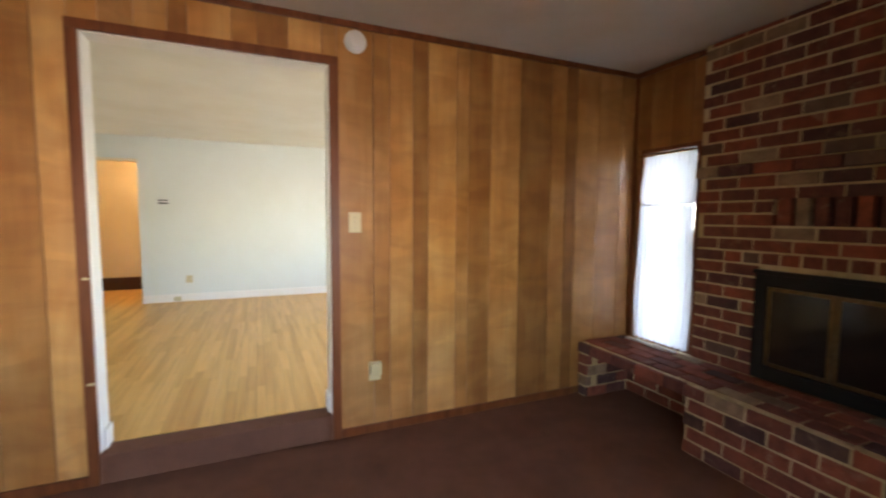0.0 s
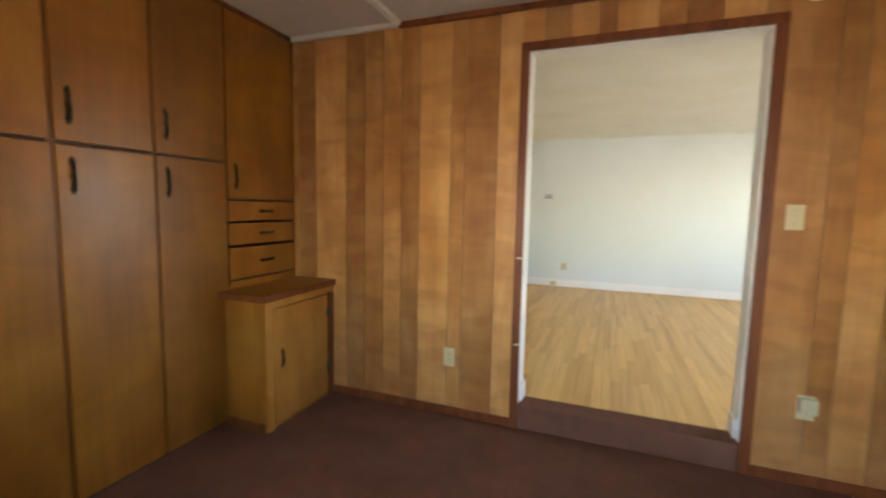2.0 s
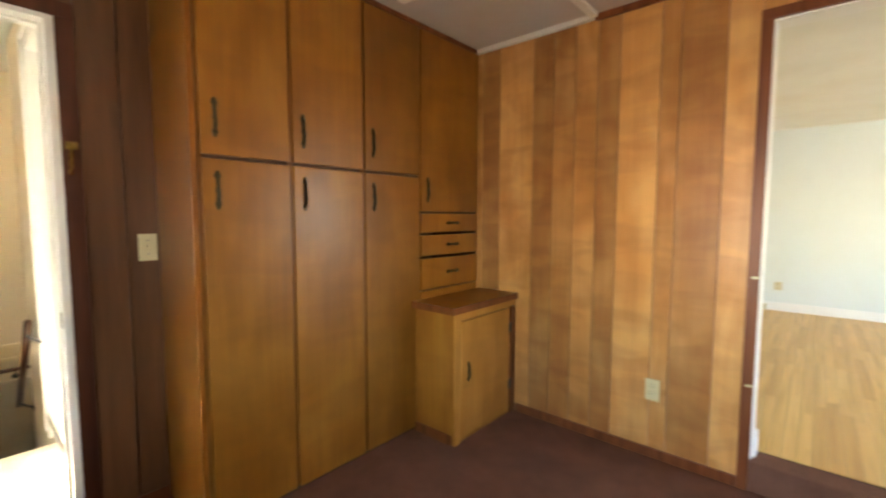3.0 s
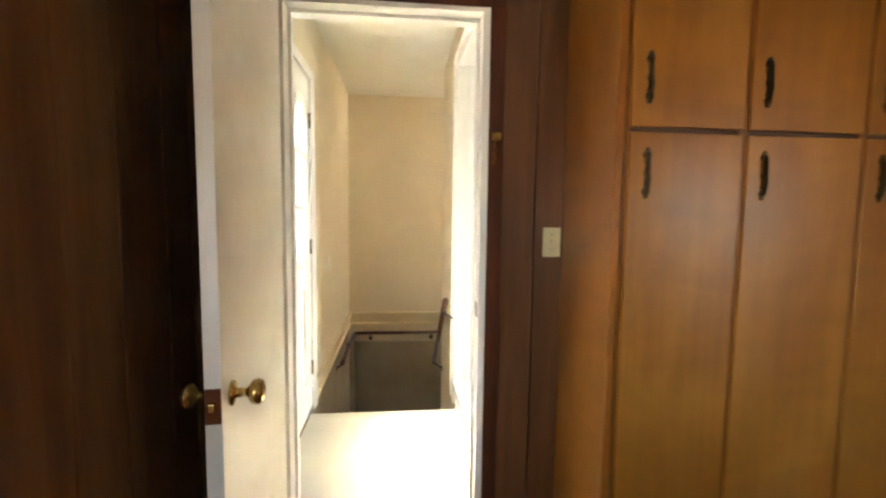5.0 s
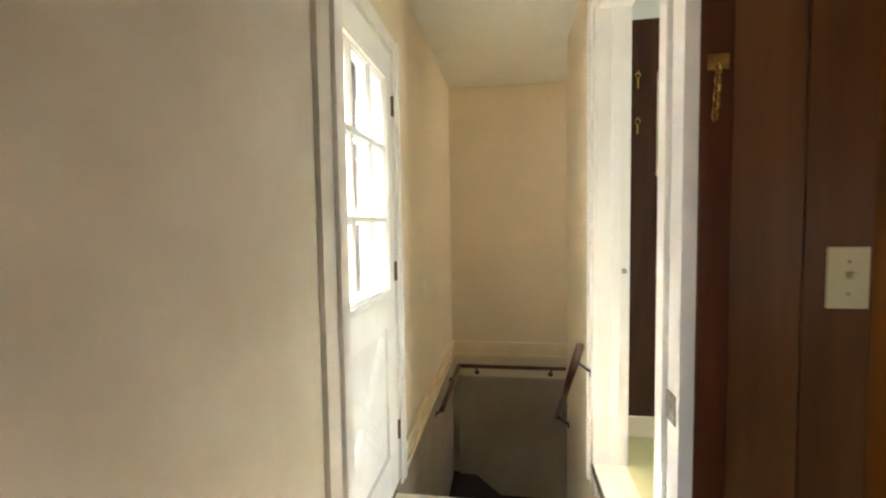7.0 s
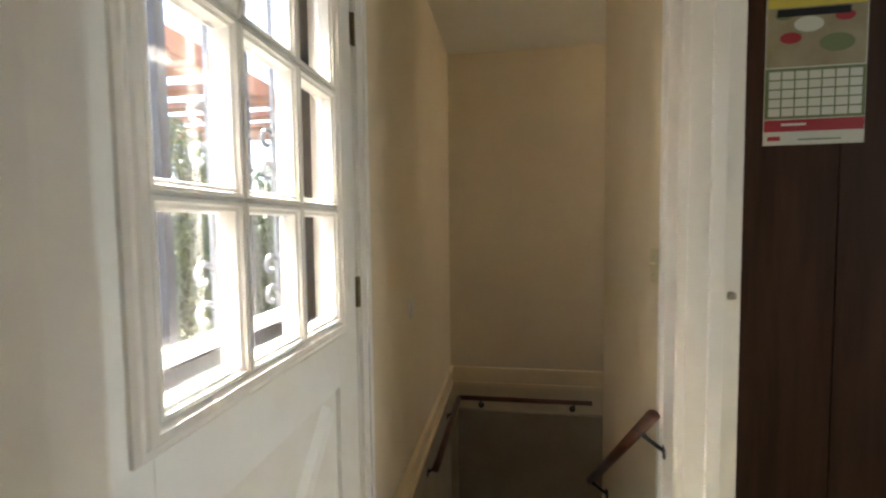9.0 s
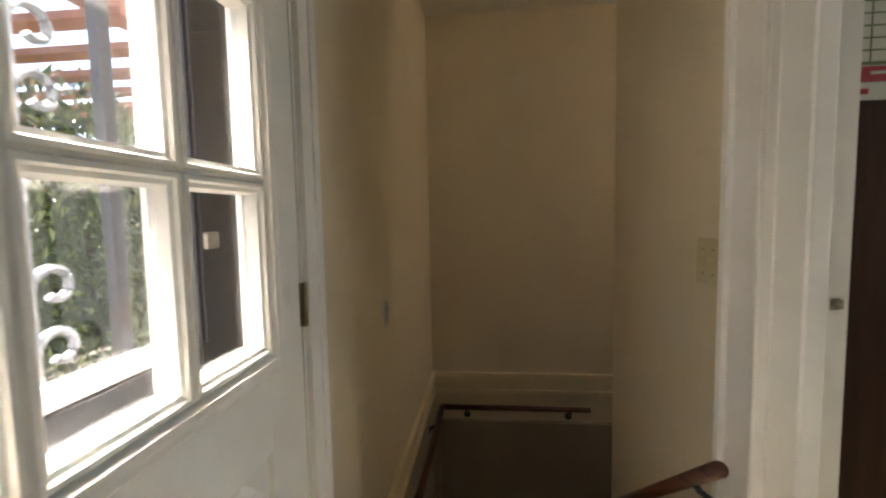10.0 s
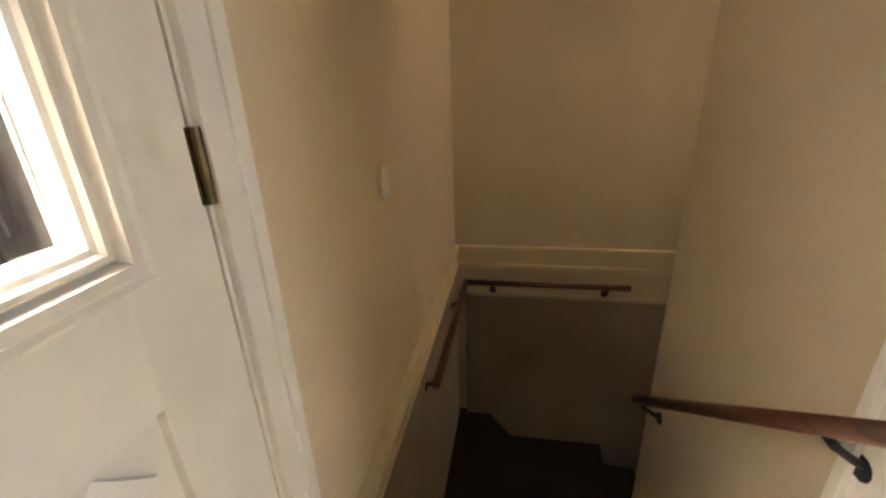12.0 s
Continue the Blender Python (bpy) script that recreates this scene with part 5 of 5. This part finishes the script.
def brick(m, parent=fire):
    o = new("brick", brng.choice(MESHES))
    o.parent = parent
    o.matrix_parent_inverse = Matrix.Translation(parent.location).inverted()
    o.matrix_basis = m
    return o


def lay(y0, y1, z, x, lead=0.0, tall=1.0):
    """One course of stretchers between y0 and y1, looking to -x; the end bricks are cut."""
    y = y0 - lead
    while y < y1 - 0.02:
        a, b = max(y, y0), min(y + BL - J, y1)
        if b - a > 0.03:
            brick(Matrix.Translation((x + brng.uniform(-0.003, 0.002), a, z)) @ Matrix.Diagonal((1, (b - a) / (BL - J), tall, 1)))
        y += BL


n = int((CEIL - HZ) / COURSE) + 1
for i in range(n):
    z = HZ + 0.004 + i * COURSE
    lead = (i % 2) * BL / 2
    if z + COURSE - J > CEIL:
        if CEIL - z > 0.012:
            lay(1.28, 2.425, z, FX, lead, (CEIL - 0.003 - z) / (COURSE - J))
        break
    proud = FX - (0.045 if 1.50 < z < 1.60 else 0.0)
    if 1.255 < z < 1.40:
        lay(SOY, 2.425, z, proud, lead)
    elif 1.03 < z < 1.06:
        lay(2.15, 2.425, z, proud, lead)
        for k in range(9):
            brick(Matrix.Translation((proud + brng.uniform(-0.003, 0.002), 2.048 - 0.1 * k, z)) @ Matrix.Diagonal((1, 0.085 / (BL - J), 1, 1)))
    elif z < FZ1 - 0.03:
        lay(FY1, 2.425, z, proud, lead)
    else:
        lay(1.28, 2.425, z, proud, lead)
for k in range(12):
    y = 1.967 - k * 0.085
    brick(Matrix.Translation((FX - 0.006, y, SO0 + 0.001)) @ Matrix.Rotation(math.pi / 2, 4, "X") @ Matrix.Diagonal((1, 0.145 / (BL - J), 1.0, 1)))
HC_ = HZ / 5
for i in range(5):
    z = 0.004 + i * HC_
    lay(1.0, 2.13, z, HX, (i % 2) * BL / 2, 1.1)
    if i < 4:
        lay(2.9, WN - 0.014, z, HX, 0.0, 1.1)
        lay(2.13, 2.9, z, 3.305, (i % 2) * BL / 2, 1.1)
        for k in range(2):
            brick(Matrix.Translation((HX + 0.012 + (k + 0.5 * (i % 2)) * BL * 0.9, 2.905, z)) @ Matrix.Rotation(-math.pi / 2, 4, "Z") @ Matrix.Diagonal((0.2, 0.9, 1.1, 1)))
            brick(Matrix.Translation((HX + 0.05 + k * BL, 2.14, z)) @ Matrix.Rotation(-math.pi / 2, 4, "Z") @ Matrix.Diagonal((0.2, 1, 1.1, 1)))
    else:
        lay(2.14, WN - 0.006, z, HX, 0.06, 1.1)
# flat bricks of the hearth and bench top, in rows along the edge
for k in range(4):
    y = 1.0 - (k % 2) * BL / 2
    while y < WN - 0.03:
        w = min(BL - J, WN - 0.005 - y)
        brick(Matrix.Translation((HX + 0.056 + 0.099 * k, y, HZ - 0.05 + brng.uniform(-0.001, 0.001))) @ Matrix.Diagonal((1.8, w / (BL - J), 0.85, 1)))
        y += BL
rest = []
for i in range(n):
    z = HZ + 0.004 + i * COURSE
    y = 0.12 - (i % 2) * BL / 2
    while y < (0.68 if z < FZ1 else 1.07):
        if y > 0.1 and z < CEIL - 0.015:
            rest.append((FX, FX + 0.05, y, y + BL - J, z, min(z + COURSE - J, CEIL - 0.002)))
        y += BL
tagged(part("brick_courses", box_bm(*rest), BRICK, fire), kind="stuff")

screen = thing("fireplace_doors", FX - 0.02, 1.39, FZ0, "black fireplace doors with brass-edged smoked glass", "fireplace doors")
part("frame", box_bm((FX - 0.03, FX + 0.03, FY0, FY0 + 0.06, FZ0, FZ1), (FX - 0.03, FX + 0.03, FY1 - 0.06, FY1, FZ0, FZ1), (FX - 0.03, FX + 0.03, FY0 + 0.06, FY1 - 0.06, FZ1 - 0.085, FZ1), (FX - 0.03, FX + 0.03, FY0 + 0.06, FY1 - 0.06, FZ0, FZ0 + 0.075), bevel=0.004), SOOT, screen)
part("hood_lip", box_bm((FX - 0.045, FX - 0.028, FY0 - 0.005, FY1 + 0.005, FZ1 - 0.02, FZ1 + 0.004), bevel=0.003), SOOT, screen)
for k in range(4):
    a = FY1 - 0.065 - 0.31 * k
    b = a - 0.305
    lf = part("door_leaf", box_bm((FX - 0.022, FX - 0.010, b, b + 0.02, FZ0 + 0.08, FZ1 - 0.09), (FX - 0.022, FX - 0.010, a - 0.02, a, FZ0 + 0.08, FZ1 - 0.09), (FX - 0.022, FX - 0.010, b + 0.02, a - 0.02, FZ1 - 0.11, FZ1 - 0.09), (FX - 0.022, FX - 0.010, b + 0.02, a - 0.02, FZ0 + 0.08, FZ0 + 0.1), bevel=0.002), OLDBRASS, screen, "antique brass door edge")
    part("pane", box_bm((FX - 0.017, FX - 0.013, b + 0.02, a - 0.02, FZ0 + 0.1, FZ1 - 0.11)), DARKGLASS, lf, "smoked glass")
part("firebox", box_bm((FX + 0.03, FX + 0.04, FY0, FY1, FZ0, FZ1)), SHADOWBOX, screen)

# ---- oak strips of the living room floor ----
orng = random.Random(7)
SW = 0.058
sm = []
for L in (0.5, 0.75, 1.0, 1.25):
    bm = box_bm((0, SW - 0.0012, 0, L - 0.0012, -0.005, 0))
    me = bpy.data.meshes.new("floor_strip")
    bm.to_mesh(me)
    bm.free()
    me.materials.append(OAK)
    sm.append((L, me))
far_boxes = []
count = 0
for i in range(int((LX1 - LX0) / SW)):
    x = LX0 + i * SW
    y = WN + 0.122 - orng.uniform(0, 0.6)
    while y < 8.42:
        L, me = orng.choice(sm)
        near = -0.15 < x < 1.75 and y < 4.9 and y >= WN + 0.122
        if near and count < 300:
            o = new("floor_strip", me)
            o.parent = floor_lr
            o.location = (x, y, LRZ)
            count += 1
        else:
            a, b = max(y, WN + 0.122), min(y + L - 0.0012, 8.42)
            if b > a + 0.02:
                far_boxes.append((x, x + SW - 0.0012, a, b, LRZ - 0.005, LRZ))
        y += L
tagged(part("floor_strips", box_bm(*far_boxes), OAK, floor_lr), kind="stuff")
